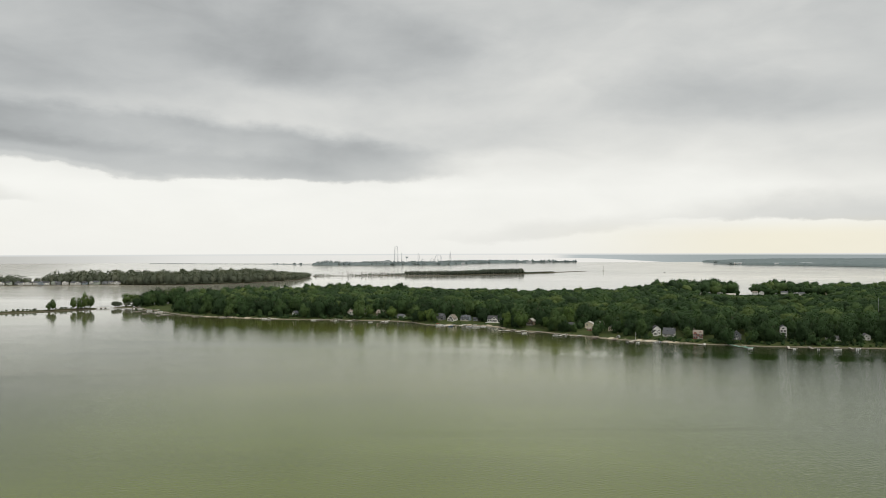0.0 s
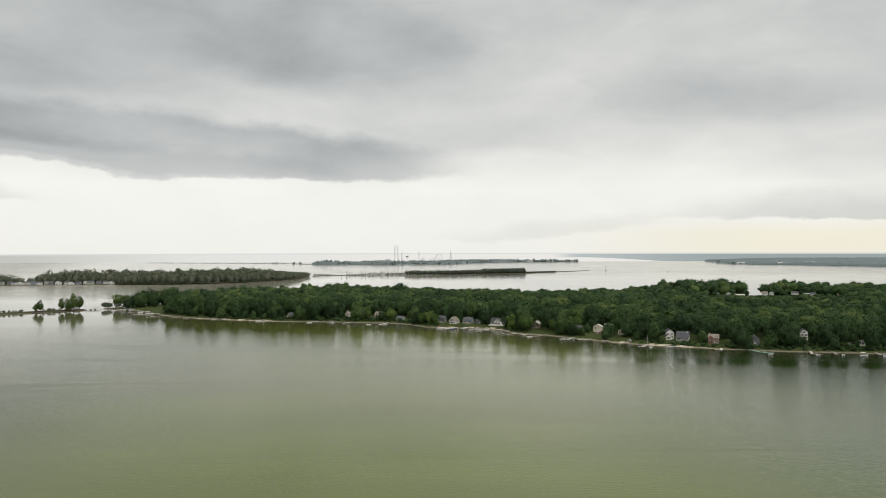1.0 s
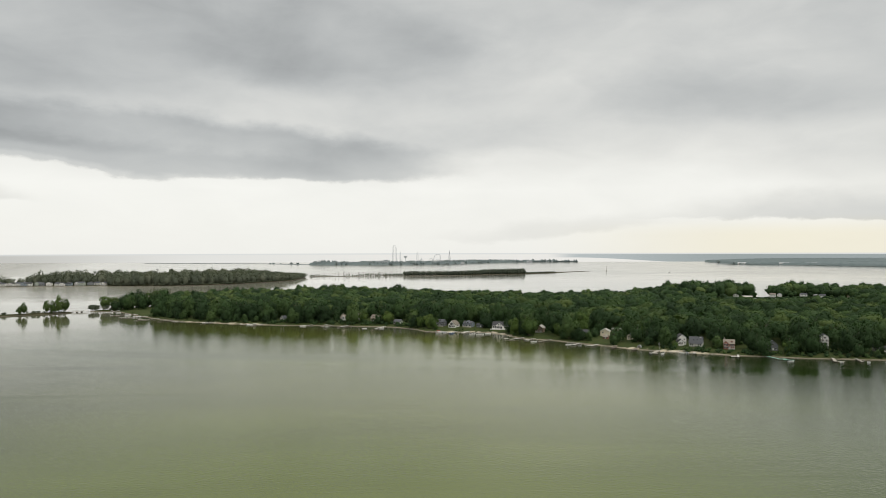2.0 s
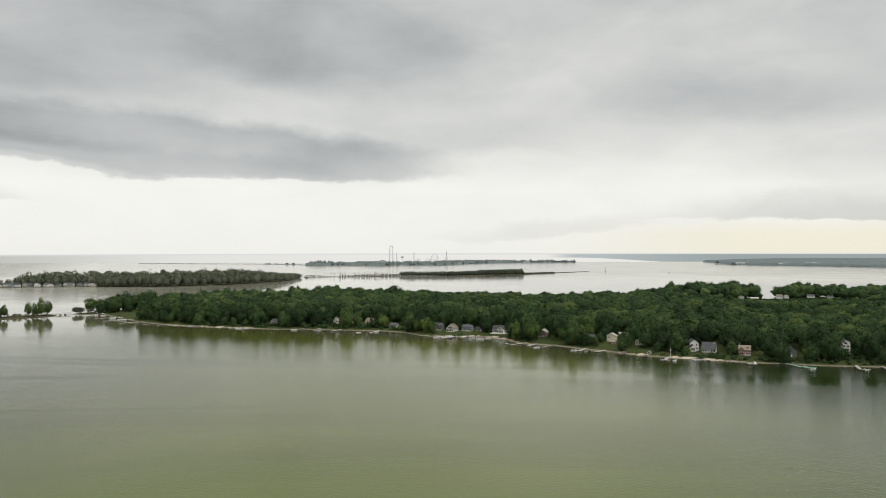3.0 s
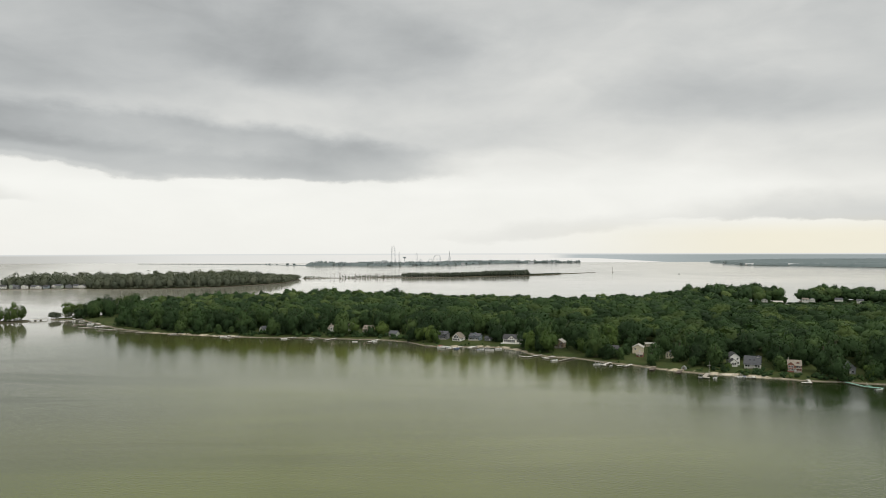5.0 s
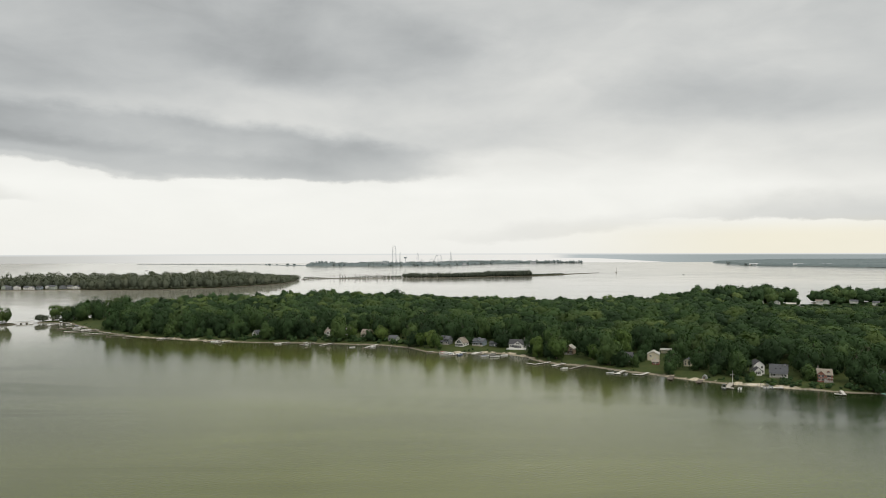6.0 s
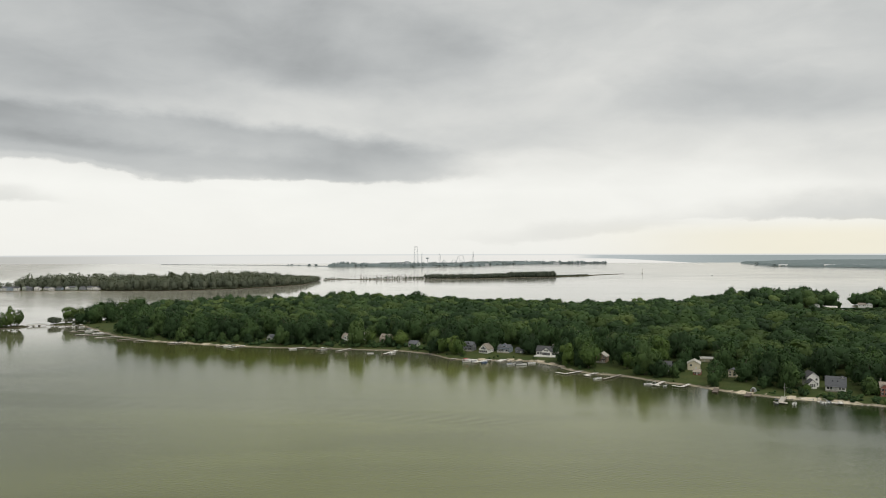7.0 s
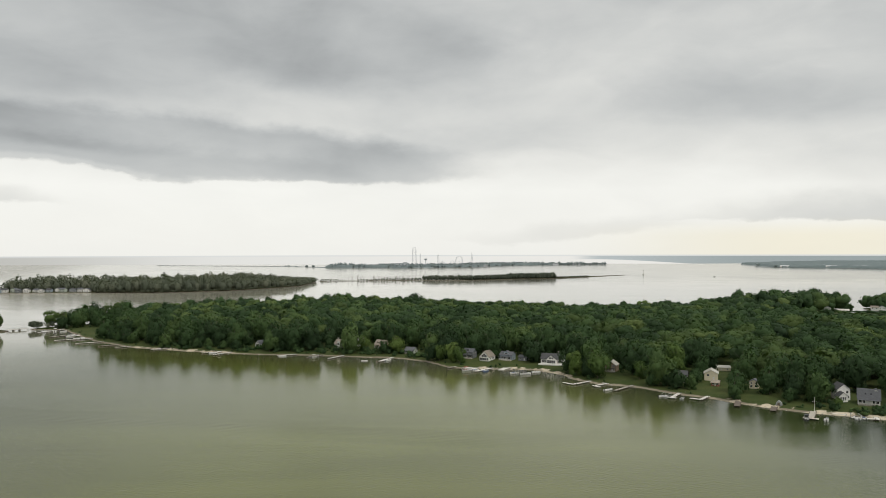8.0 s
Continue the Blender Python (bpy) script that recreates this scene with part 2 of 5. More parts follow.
def water_material():
    m, t, b = material("green_lake_water")
    p = t.place()
    flat = t.n.new("ShaderNodeMapping")
    t.put(flat.inputs[0], p)
    flat.inputs["Rotation"].default_value = (0, 0, radians(-8))
    flat.inputs["Scale"].default_value = (0.25, 1.0, 1.0)
    streak = t.noise(flat.outputs[0], 0.02, 5.0, 0.5, 0.4)
    patch = t.noise(p, 0.004, 3.0)
    lake_tone = t.mix(t.step(t.add(t.mul(streak, 0.5), t.mul(patch, 0.6)), 0.4, 0.75), (0.074, 0.098, 0.012), (0.098, 0.128, 0.017))
    # less green farther out, where grey sky reflection is painted into the colour
    lake_tone = t.mix(t.step(t.add(t.split(p)[1], t.mul(t.sub(patch, 0.5), 160)), 300, 470), lake_tone, t.mix(t.step(streak, 0.35, 0.7), (0.083, 0.096, 0.021), (0.108, 0.124, 0.029)))
    # dark tree reflections painted in along the bank, deepest to the right
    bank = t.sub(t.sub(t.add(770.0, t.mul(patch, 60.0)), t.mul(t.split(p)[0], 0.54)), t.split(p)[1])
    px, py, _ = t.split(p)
    lake_tone = t.mix(t.step(bank, 10, t.step(px, 0, 220, 110, 300)), t.mix(t.step(px, 60, 220), (0.060, 0.064, 0.038), (0.018, 0.032, 0.013)), lake_tone)
    # painted brightness: base colour lighter down the middle, darker towards both sides
    mid_light = t.step(t.math("ABSOLUTE", t.add(t.add(px, 20.0), t.mul(t.sub(patch, 0.5), 160.0))), 260, 60)
    lake_tone = t.mix(mid_light, t.mix(1.0, lake_tone, t.mix(t.step(px, -60, 60), (0.58, 0.58, 0.38), (0.36, 0.48, 0.30)), "MULTIPLY"), t.mix(1.0, lake_tone, (1.2, 1.15, 1.3), "MULTIPLY"))
    # far water paled in its base colour, standing in for reflected bright sky
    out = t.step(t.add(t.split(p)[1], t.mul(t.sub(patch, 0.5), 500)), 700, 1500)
    far_shine = t.mix(t.step(streak, 0.35, 0.7), (0.26, 0.252, 0.205), (0.31, 0.30, 0.245))
    far_shine = t.mix(t.step(px, -200, 300), far_shine, t.mix(1.0, far_shine, (0.5, 0.51, 0.5), "MULTIPLY"))
    t.put(b.inputs["Base Color"], t.mix(out, lake_tone, far_shine))
    b.inputs["IOR"].default_value = 1.333
    # the wind ruffles the bay between the island and the peninsula
    ruffled = t.mul(t.mul(t.step(py, 1150, 1350), t.step(py, 1800, 2100, 1.0, 0.0)), t.step(px, -430, -780))
    # and the open lake off the peninsula
    open_lake = t.mul(t.step(py, 1900, 2500), t.step(t.add(px, t.mul(py, 0.46)), 0, -500))
    ruffled = t.math("MAXIMUM", ruffled, open_lake)
    t.put(b.inputs["Roughness"], t.add(t.step(streak, 0.3, 0.75, 0.0, 0.05), t.add(t.step(py, 1900, 2600, 0.050, 0.10), t.mul(ruffled, 0.13))))
    b.inputs["Specular IOR Level"].default_value = 0.75
    wave = t.n.new("ShaderNodeMapping")
    t.put(wave.inputs[0], p)
    wave.inputs["Rotation"].default_value = (0, 0, radians(-28))
    wave.inputs["Scale"].default_value = (0.55, 1.0, 1.0)
    long = t.n.new("ShaderNodeMapping")
    t.put(long.inputs[0], p)
    long.inputs["Rotation"].default_value = (0, 0, radians(5))
    long.inputs["Scale"].default_value = (0.09, 1.0, 1.0)
    slick = t.step(t.noise(long.outputs[0], 0.022, 4.0, 0.55, 0.6), 0.56, 0.68)
    ripple = t.noise(wave.outputs[0], 1.1, 3.0, 0.55)
    swell = t.noise(wave.outputs[0], 0.22, 2.0, 0.5)
    lee = t.step(t.add(t.split(p)[1], t.mul(t.sub(patch, 0.5), 300)), 480, 1000, 1.0, 0.09)
    lee = t.math("MAXIMUM", lee, t.mul(ruffled, 0.4))
    height = t.mul(t.mul(t.add(ripple, t.mul(swell, 0.3)), lee), t.mul(t.step(slick, 0.0, 1.0, 1.0, 0.6), t.step(px, 60, 260, 1.0, 2.2)))
    # the fading wake of a boat, a train of low waves crossing the lake
    off = t.sub(py, t.add(t.mul(px, -0.185), 579.0))
    train = t.mul(t.math("SINE", t.mul(t.add(off, t.mul(swell, 2.0)), 2.4)), t.mul(t.step(off, -16, -4), t.step(off, 10, 0)))
    smooth_band = t.mul(t.step(off, -26, -6), t.step(off, 22, 2))
    height = t.mul(height, t.step(smooth_band, 0.0, 1.0, 1.0, 0.35))
    height = t.add(height, t.mul(t.mul(train, t.step(patch, 0.35, 0.6)), 0.12))
    t.put(b.inputs["Normal"], t.bump(height, 0.42, 0.16))
    return m


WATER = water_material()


# ---------------------------------------------------------------- mesh helpers
def mesh_object(name, bm, mat, smooth=False):
    me = bpy.data.meshes.new(name)
    bm.to_mesh(me)
    bm.free()
    if mat:
        me.materials.append(mat)
    if smooth:
        me.polygons.foreach_set("use_smooth", [True] * len(me.polygons))
    return new(name, me)


def part(name, bm, mat, parent, label="", smooth=False):
    ob = mesh_object(name, bm, mat, smooth)
    ob.parent = parent
    return tagged(ob, label)


def thing(name, m, label, category, group="", kind=""):
    ob = new(name)
    ob.matrix_world = m
    ob.empty_display_size = 0.5
    return tagged(ob, label, category, group, kind)


def box(bm, x0, y0, z0, x1, y1, z1):
    vs = [bm.verts.new((x, y, z)) for z in (z0, z1) for x, y in ((x0, y0), (x1, y0), (x1, y1), (x0, y1))]
    for f in ((3, 2, 1, 0), (4, 5, 6, 7), (0, 1, 5, 4), (1, 2, 6, 5), (2, 3, 7, 6), (3, 0, 4, 7)):
        bm.faces.new([vs[i] for i in f])
    return bm


def boxes(*dims):
    bm = bmesh.new()
    for d in dims:
        box(bm, *d)
    return bm


def tube(bm, a, b, ra, rb, sides=6):
    """A tapered rod from a to b."""
    a, b = Vector(a), Vector(b)
    q = (b - a).to_track_quat("Z", "Y")
    rings = []
    for c, r in ((a, ra), (b, rb)):
        rings.append([bm.verts.new(c + q @ Vector((r * math.cos(k * math.tau / sides), r * math.sin(k * math.tau / sides), 0))) for k in range(sides)])
    for k in range(sides):
        bm.faces.new((rings[0][k], rings[0][(k + 1) % sides], rings[1][(k + 1) % sides], rings[1][k]))
    bm.faces.new(rings[1])
    bm.faces.new(rings[0][::-1])
    return bm


def raw_mesh(name, verts, faces, mat, tint=None, normals=None):
    """A mesh from numpy arrays: verts (n, 3), faces (m, 4)."""
    me = bpy.data.meshes.new(name)
    k = faces.shape[1]
    me.vertices.add(len(verts))
    me.vertices.foreach_set("co", np.ascontiguousarray(verts, np.float32).ravel())
    me.loops.add(faces.size)
    me.loops.foreach_set("vertex_index", np.ascontiguousarray(faces, np.int32).ravel())
    me.polygons.add(len(faces))
    me.polygons.foreach_set("loop_start", np.arange(0, faces.size, k, dtype=np.int32))
    me.update(calc_edges=True)
    if tint is not None:
        me.attributes.new("tint", "FLOAT", "POINT").data.foreach_set("value", np.ascontiguousarray(tint, np.float32))
    if normals is not None:
        me.polygons.foreach_set("use_smooth", [True] * len(me.polygons))
        me.normals_split_custom_set_from_vertices(np.ascontiguousarray(normals, np.float32))
    me.materials.append(mat)
    return me


# ---------------------------------------------------------------- land forms
def inland(poly, pts):
    """Signed distance of points to a shoreline, positive on land."""
    p = np.asarray(pts, float)
    a = np.asarray(poly, float)
    b = np.roll(a, -1, 0)
    best = np.full(len(p), 1e9)
    inside = np.zeros(len(p), bool)
    for (ax, ay), (bx, by) in zip(a, b):
        d = np.array((bx - ax, by - ay))
        s = np.clip(((p[:, 0] - ax) * d[0] + (p[:, 1] - ay) * d[1]) / (d @ d), 0, 1)
        best = np.minimum(best, np.hypot(p[:, 0] - ax - s * d[0], p[:, 1] - ay - s * d[1]))
        cross = (ay > p[:, 1]) != (by > p[:, 1])
        if by != ay:
            inside ^= cross & (p[:, 0] < ax + (p[:, 1] - ay) / (by - ay) * (bx - ax))
    return np.where(inside, best, -best)


def wavy(p, size, amount):
    return amount * np.array([noise.noise(Vector((x / size, y / size, 0.3))) for x, y in p])


def rise(d, top, width):
    """Ground height over the water by the distance from the shore."""
    return np.where(d < 0, np.maximum(d * 0.25, -2.0), np.where(d < 2.5, d * 0.4, 1.0 + (top - 1.0) * np.clip((d - 2.5) / width, 0, 1) ** 0.7))


def land(name, poly, step, top, width, mat, label, rough=3.0, extra=None, category="land"):
    a = np.array(poly)
    lo, hi = a.min(0) - 4 * step, a.max(0) + 4 * step
    xs, ys = np.arange(lo[0], hi[0], step), np.arange(lo[1], hi[1], step)
    gx, gy = np.meshgrid(xs, ys)
    p = np.stack([gx.ravel(), gy.ravel()], 1)
    d = inland(poly, p) + wavy(p, step * 5, rough)
    z = rise(d, top, width)
    if extra:
        z = z + extra(p, d)
    n = len(xs)
    i = np.arange(len(p)).reshape(len(ys), n)
    f = np.stack([i[:-1, :-1], i[:-1, 1:], i[1:, 1:], i[1:, :-1]], -1).reshape(-1, 4)
    f = f[(d[f] > -2.5 * step).any(1)]
    used = np.unique(f)
    back = np.full(len(p), -1)
    back[used] = np.arange(len(used))
    me = raw_mesh(name, np.column_stack([p, z])[used], back[f], mat)
    me.polygons.foreach_set("use_smooth", [True] * len(me.polygons))
    return tagged(new(name, me), label, category, kind="structure")


NEAR_SHORE = [(-470, 1019), (-430, 1021), (-402, 989), (-369, 951), (-333, 912), (-290, 880), (-233, 856), (-171, 838),
              (-120, 833), (-50, 816), (-30, 800), (-12, 774), (5, 767), (47, 763), (64, 744), (68, 728), (82, 709),
              (104, 698), (120, 679), (138, 665), (152, 648), (170, 634), (223, 607), (257, 595), (312, 583), (362, 575)]
FAR_SHORE = [(470, 565), (640, 740), (860, 1100), (880, 1330), (700, 1310), (572, 1300), (562, 1235), (520, 1218), (530, 1300),
             (500, 1335), (410, 1325), (300, 1262), (150, 1245), (50, 1275), (-60, 1350), (-130, 1350), (-200, 1308),
             (-330, 1255), (-385, 1190), (-405, 1110), (-440, 1060), (-466, 1032)]
ISLAND = NEAR_SHORE + FAR_SHORE
BAY_POINT = [(-1500, 1660), (-1032, 1684), (-883, 1700), (-772, 1722), (-647, 1717), (-574, 1742), (-493, 1800), (-444, 1892),
             (-392, 2000), (-400, 2150), (-405, 2270), (-440, 2290), (-520, 2150), (-600, 2020), (-760, 1900), (-1000, 1850), (-1500, 1840)]
SPIT = [(-405, 2265), (-379, 2312), (-286, 2312), (-142, 2352), (45, 2368), (163, 2440), (285, 2493), (423, 2613), (592, 2815),
        (590, 2822), (400, 2640), (270, 2545), (140, 2490), (40, 2405), (-142, 2376), (-286, 2330), (-400, 2330)]
CAUSEWAY = [(-760, 800), (-569, 929), (-518, 968), (-478, 1003), (-484, 1012), (-530, 978), (-580, 942), (-768, 812)]
PARK_POINT = [(-1098, 4515), (-738, 4130), (-245, 4070), (79, 4190), (230, 4560), (330, 4740), (487, 4830), (960, 4920),
              (960, 4975), (250, 4970), (-100, 4500), (-738, 4300), (-1080, 4570)]
MAINLAND = [(1830, 4985), (1810, 4747), (1690, 4350), (1656, 3990), (1881, 3800), (2116, 3370), (2500, 3050), (3900, 3000), (3900, 4985)]

# the lake: one sheet out to the horizon
bm = bmesh.new()
bmesh.ops.create_grid(bm, x_segments=24, y_segments=24, size=9000)
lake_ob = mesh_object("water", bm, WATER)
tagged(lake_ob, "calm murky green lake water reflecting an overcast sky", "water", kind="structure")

land("ground", ISLAND, 4.0, 3.2, 40, GROUND, "wooded island ground with lawns, sand and stony banks", 2.0)
land("ground_bay_point", BAY_POINT, 12.0, 1.8, 30, GROUND_MARSH, "low wooded peninsula behind the island", 4.0)
land("ground_spit", SPIT, 6.0, 1.6, 10, GROUND_MARSH, "thin low spit with scrub and a gravel tip", 2.0)
land("ground_causeway", CAUSEWAY, 3.0, 2.0, 4, GROUND_MARSH, "narrow stony causeway with scrub along the water", 0.6)
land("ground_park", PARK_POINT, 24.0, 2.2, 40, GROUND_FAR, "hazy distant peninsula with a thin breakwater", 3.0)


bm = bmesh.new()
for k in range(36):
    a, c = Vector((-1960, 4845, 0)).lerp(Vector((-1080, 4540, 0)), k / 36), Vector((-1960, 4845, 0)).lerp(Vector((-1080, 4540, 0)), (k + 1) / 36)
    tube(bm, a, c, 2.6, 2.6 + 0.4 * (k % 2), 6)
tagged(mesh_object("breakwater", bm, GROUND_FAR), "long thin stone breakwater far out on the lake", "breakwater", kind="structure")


# ground raised to fit the camera's view of land past the far clip
def backdrop_rise(p, d):
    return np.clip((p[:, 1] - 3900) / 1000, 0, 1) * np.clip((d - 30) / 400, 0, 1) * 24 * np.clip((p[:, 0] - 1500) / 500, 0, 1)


land("ground_mainland", MAINLAND, 40.0, 3.0, 60, GROUND_FAR, "hazy wooded mainland shore far across the bay", 8.0, backdrop_rise)


def island_z(x, y):
    return float(rise(inland(ISLAND, [(x, y)]), 3.2, 40)[0])


# ---------------------------------------------------------------- trees
rng = np.random.default_rng(5)
ICO_V, ICO_F = None, None


def unit_ball():
    global ICO_V, ICO_F
    if ICO_V is None:
        b = bmesh.new()
        bmesh.ops.create_cube(b, size=1.6)
        bmesh.ops.subdivide_edges(b, edges=b.edges[:], cuts=1, use_grid_fill=True)
        b.verts.ensure_lookup_table()
        ICO_V = np.array([v.co.normalized() for v in b.verts])
        ICO_F = np.array([[v.index for v in f.verts] for f in b.faces])
        b.free()
    return ICO_V, ICO_F


def crown(lobes, leaves, size, low=-0.35, flat=1.0, dome=False, up=0.0, lump_size=(0.66, 0.96)):
    """A crown of leaf clumps in unit size: lobes round a core, each lobe set with small four-cornered clumps."""
    c = rng.normal(size=(lobes, 3))
    c /= np.linalg.norm(c, axis=1)[:, None]
    c[:, 2] = np.where(c[:, 2] < low, -c[:, 2], c[:, 2])
    c *= rng.uniform(0.42, 0.80, (lobes, 1))
    c[:, 2] *= flat
    c += rng.normal(scale=0.06, size=3) * (1, 1, 0)
    r = rng.uniform(0.22, 0.46, lobes)
    if dome:
        c[:, :2] *= 1.05
        r = rng.uniform(0.30, 0.46, lobes)
    c[0], r[0] = (rng.uniform(-0.15, 0.15), rng.uniform(-0.15, 0.15), 0.5), 0.44
    d = rng.normal(size=(lobes, leaves * 2, 3))
    d /= np.linalg.norm(d, axis=2)[:, :, None]
    pos = c[:, None] + d * r[:, None, None] * rng.uniform(0.82, 1.15, (lobes, leaves * 2, 1))
    pos, d = pos.reshape(-1, 3), d.reshape(-1, 3)
    gap = np.linalg.norm(pos[:, None] - c[None], axis=2) / r[None]
    keep = ((gap > 0.83).all(1)) & (d[:, 2] > -0.55)
    pos, d = pos[keep][: lobes * leaves], d[keep][: lobes * leaves]
    n = d + rng.normal(scale=0.45, size=d.shape)
    n /= np.linalg.norm(n, axis=1)[:, None]
    t = np.cross(n, rng.normal(size=n.shape))
    t /= np.linalg.norm(t, axis=1)[:, None]
    s = np.cross(n, t)
    k = size * rng.uniform(0.6, 1.3, (len(n), 1))
    quad = np.stack([pos + t * k, pos + s * k * rng.uniform(0.6, 1.0, k.shape), pos - t * k * rng.uniform(0.7, 1, k.shape), pos - s * k * 0.8], 1)
    v, f, m = [quad.reshape(-1, 3)], [np.arange(len(quad) * 4).reshape(-1, 4)], []
    soft = 0.7 * d + (1.0 if dome else 0.6) * pos + rng.normal(scale=0.20, size=d.shape) + (0, 0, up)
    m.append(np.repeat(soft, 4, 0))
    at = len(quad) * 4
    bv, bf = unit_ball()
    for cc, rr in zip(c, r):
        lump = bv * rr * rng.uniform(*lump_size, (len(bv), 1)) + cc
        far = np.linalg.norm(lump[:, None] - c[None], axis=2) / r[None]
        out = ~((far < 0.78).any(1)) & (bv[:, 2] > -0.7)
        face = bf[out[bf].any(1)]
        v.append(lump)
        f.append(face + at)
        m.append(0.7 * bv + (1.0 if dome else 0.6) * lump + (0, 0, up))
        at += len(bv)
    core = bv * np.array((0.55, 0.55, 0.55)) * rng.uniform(0.85, 1.1, (len(bv), 1))
    v, f, m = np.concatenate(v + [core]), np.concatenate(f + [bf + at]), np.concatenate(m + [bv])
    used = np.unique(f)
    back = np.zeros(len(v), int)
    back[used] = np.arange(len(used))
    m = m[used]
    return v[used], back[f], m / np.linalg.norm(m, axis=1)[:, None]


def forest(name, spots, protos, mat, label, category="woodland"):
    """Many trees in one mesh. spots: x, y, ground z, height, crown radius, crown's lower edge (share of height)."""
    vs, fs, ts, ns, at = [], [], [], [], 0
    for x, y, z, h, r, low in spots:
        v, f, nv = protos[rng.integers(len(protos))]
        a = rng.uniform(0, math.tau)
        ca, sa = math.cos(a), math.sin(a)
        half = h * (1 - low) / 2
        q = np.column_stack([(v[:, 0] * ca - v[:, 1] * sa) * r + x, (v[:, 0] * sa + v[:, 1] * ca) * r + y, v[:, 2] * half + z + h - half])
        vs.append(q)
        ns.append(np.column_stack([nv[:, 0] * ca - nv[:, 1] * sa, nv[:, 0] * sa + nv[:, 1] * ca, nv[:, 2]]))
        fs.append(f + at)
        ts.append(np.full(len(v), rng.uniform()))
        at += len(v)
    me = raw_mesh(name, np.concatenate(vs), np.concatenate(fs), mat, np.concatenate(ts), np.concatenate(ns))
    return tagged(new(name, me), label, category, kind="stuff")


def scatter(poly, spacing, margin, box_=None):
    a = np.array(poly)
    lo, hi = (a.min(0), a.max(0)) if box_ is None else (np.array(box_[:2]), np.array(box_[2:]))
    gx, gy = np.meshgrid(np.arange(lo[0], hi[0], spacing), np.arange(lo[1], hi[1], spacing * 0.88))
    gx = gx + (np.arange(gx.shape[0]) % 2)[:, None] * spacing / 2
    p = np.stack([gx.ravel(), gy.ravel()], 1)
    p = p + rng.uniform(-0.33, 0.33, p.shape) * spacing
    d = inland(poly, p)
    return p[d > margin], d[d > margin]


# homes by the shore: x, y (middle of the front), and the cleared strip's half width
WATERWARD = Vector((-0.45, -0.89))
HOMES = {
    "cot": (-176, 866), "tan_a": (-105, 857), "tan_b": (-90, 864), "tan_c": (-71, 852), "sage": (-45, 830), "grey": (1, 801), "gable": (13, 789),
    "blue": (29, 792), "garage": (41, 789), "white": (61, 777), "hid_a": (66, 846), "hid_b": (95, 741), "hid_c": (130, 705), "barn": (149, 706),
    "long": (168, 741), "play": (146, 691), "small": (165, 682), "cream": (200, 651), "cape": (207, 640), "red": (228.5, 626), "hid_d": (259, 617),
    "tall": (302, 622), "low": (338, 607), "low_b": (366, 607), "hid_e": (438, 715),
}
LAWNS = ("grey", "gable", "blue", "garage", "white", "barn", "long", "play", "small")
CLEARINGS = [(150, 698, 15), (170, 733, 8), (168, 722, 8), (-385, 1010, 20), (-360, 975, 16), (20, 785, 10), (60, 776, 13), (204, 649, 7)]


def cleared(p, radii):
    """True where a lawn or a house keeps the trees off, or they would hide a house from the camera."""
    out = np.zeros(len(p), bool)
    for key, (hx, hy) in HOMES.items():
        q = p - np.array((hx, hy))
        along = q @ np.array(WATERWARD)
        across = np.abs(q @ np.array((-WATERWARD.y, WATERWARD.x)))
        hid = key.startswith("hid")
        reach = 26 if hid else 50 if key in LAWNS else 13
        out |= (along > -9 - radii * 0.35) & (along < reach) & (across < (2.0 + radii * 0.25 if hid else (8.5 if key == "white" else 4.4) + radii * 0.55))
    for cx, cy, r in CLEARINGS:
        out |= np.hypot(p[:, 0] - cx, p[:, 1] - cy) < r + radii * 0.35
    return out


def discs(poly, lo, hi, skew, close, tries, margin):
    """Tree places that keep their distance by crown size: x, y, crown radius."""
    a = np.array(poly)
    cand = rng.uniform(a.min(0), a.max(0), (tries, 2))
    dist = inland(poly, cand)
    cand = cand[dist > margin]
    rad = lo + (hi - lo) * rng.uniform(size=len(cand)) ** skew
    rank = np.argsort(-rad + rng.uniform(0, 1.2, len(rad)))
    cell, out = {}, []
    step_ = 2 * hi * close
    for i in rank:
        x, y, r = cand[i, 0], cand[i, 1], rad[i]
        cx, cy = int(x // step_), int(y // step_)
        near = (o for u in (-1, 0, 1) for v in (-1, 0, 1) for o in cell.get((cx + u, cy + v), ()))
        if all((x - o[0]) ** 2 + (y - o[1]) ** 2 > (close * (r + o[2])) ** 2 for o in near):
            cell.setdefault((cx, cy), []).append((x, y, r))
            out.append((x, y, r))
    return np.array(out)


def near_distance(p):
    best = np.full(len(p), 1e9)
    for (ax, ay), (bx, by) in zip(NEAR_SHORE[1:-1], NEAR_SHORE[2:]):
        d = np.array((bx - ax, by - ay), float)
        s = np.clip(((p[:, 0] - ax) * d[0] + (p[:, 1] - ay) * d[1]) / (d @ d), 0, 1)
        best = np.minimum(best, np.hypot(p[:, 0] - ax - s * d[0], p[:, 1] - ay - s * d[1]))
    return best


found = discs(ISLAND, 4.8, 10.8, 1.25, 0.76, 70000, 3.0)
p, radii = found[:, :2], found[:, 2]
d, shore_d = inland(ISLAND, p), near_distance(p)
keep = ~cleared(p, radii) & ((shore_d > 16) | ((rng.uniform(size=len(p)) < 0.8) & (shore_d > radii * 0.55))) & (p[:, 0] < 0.64 * p[:, 1] + 28) & (p[:, 0] > -446)
p, radii, d, shore_d = p[keep], radii[keep], d[keep], shore_d[keep]
order = np.argsort(shore_d + 0.05 * np.maximum(0, p[:, 0] - 340))
single, mass = order[:180], order[180:]
tall = np.array([noise.noise(Vector((x / 55, y / 55, 4.0))) for x, y in p])
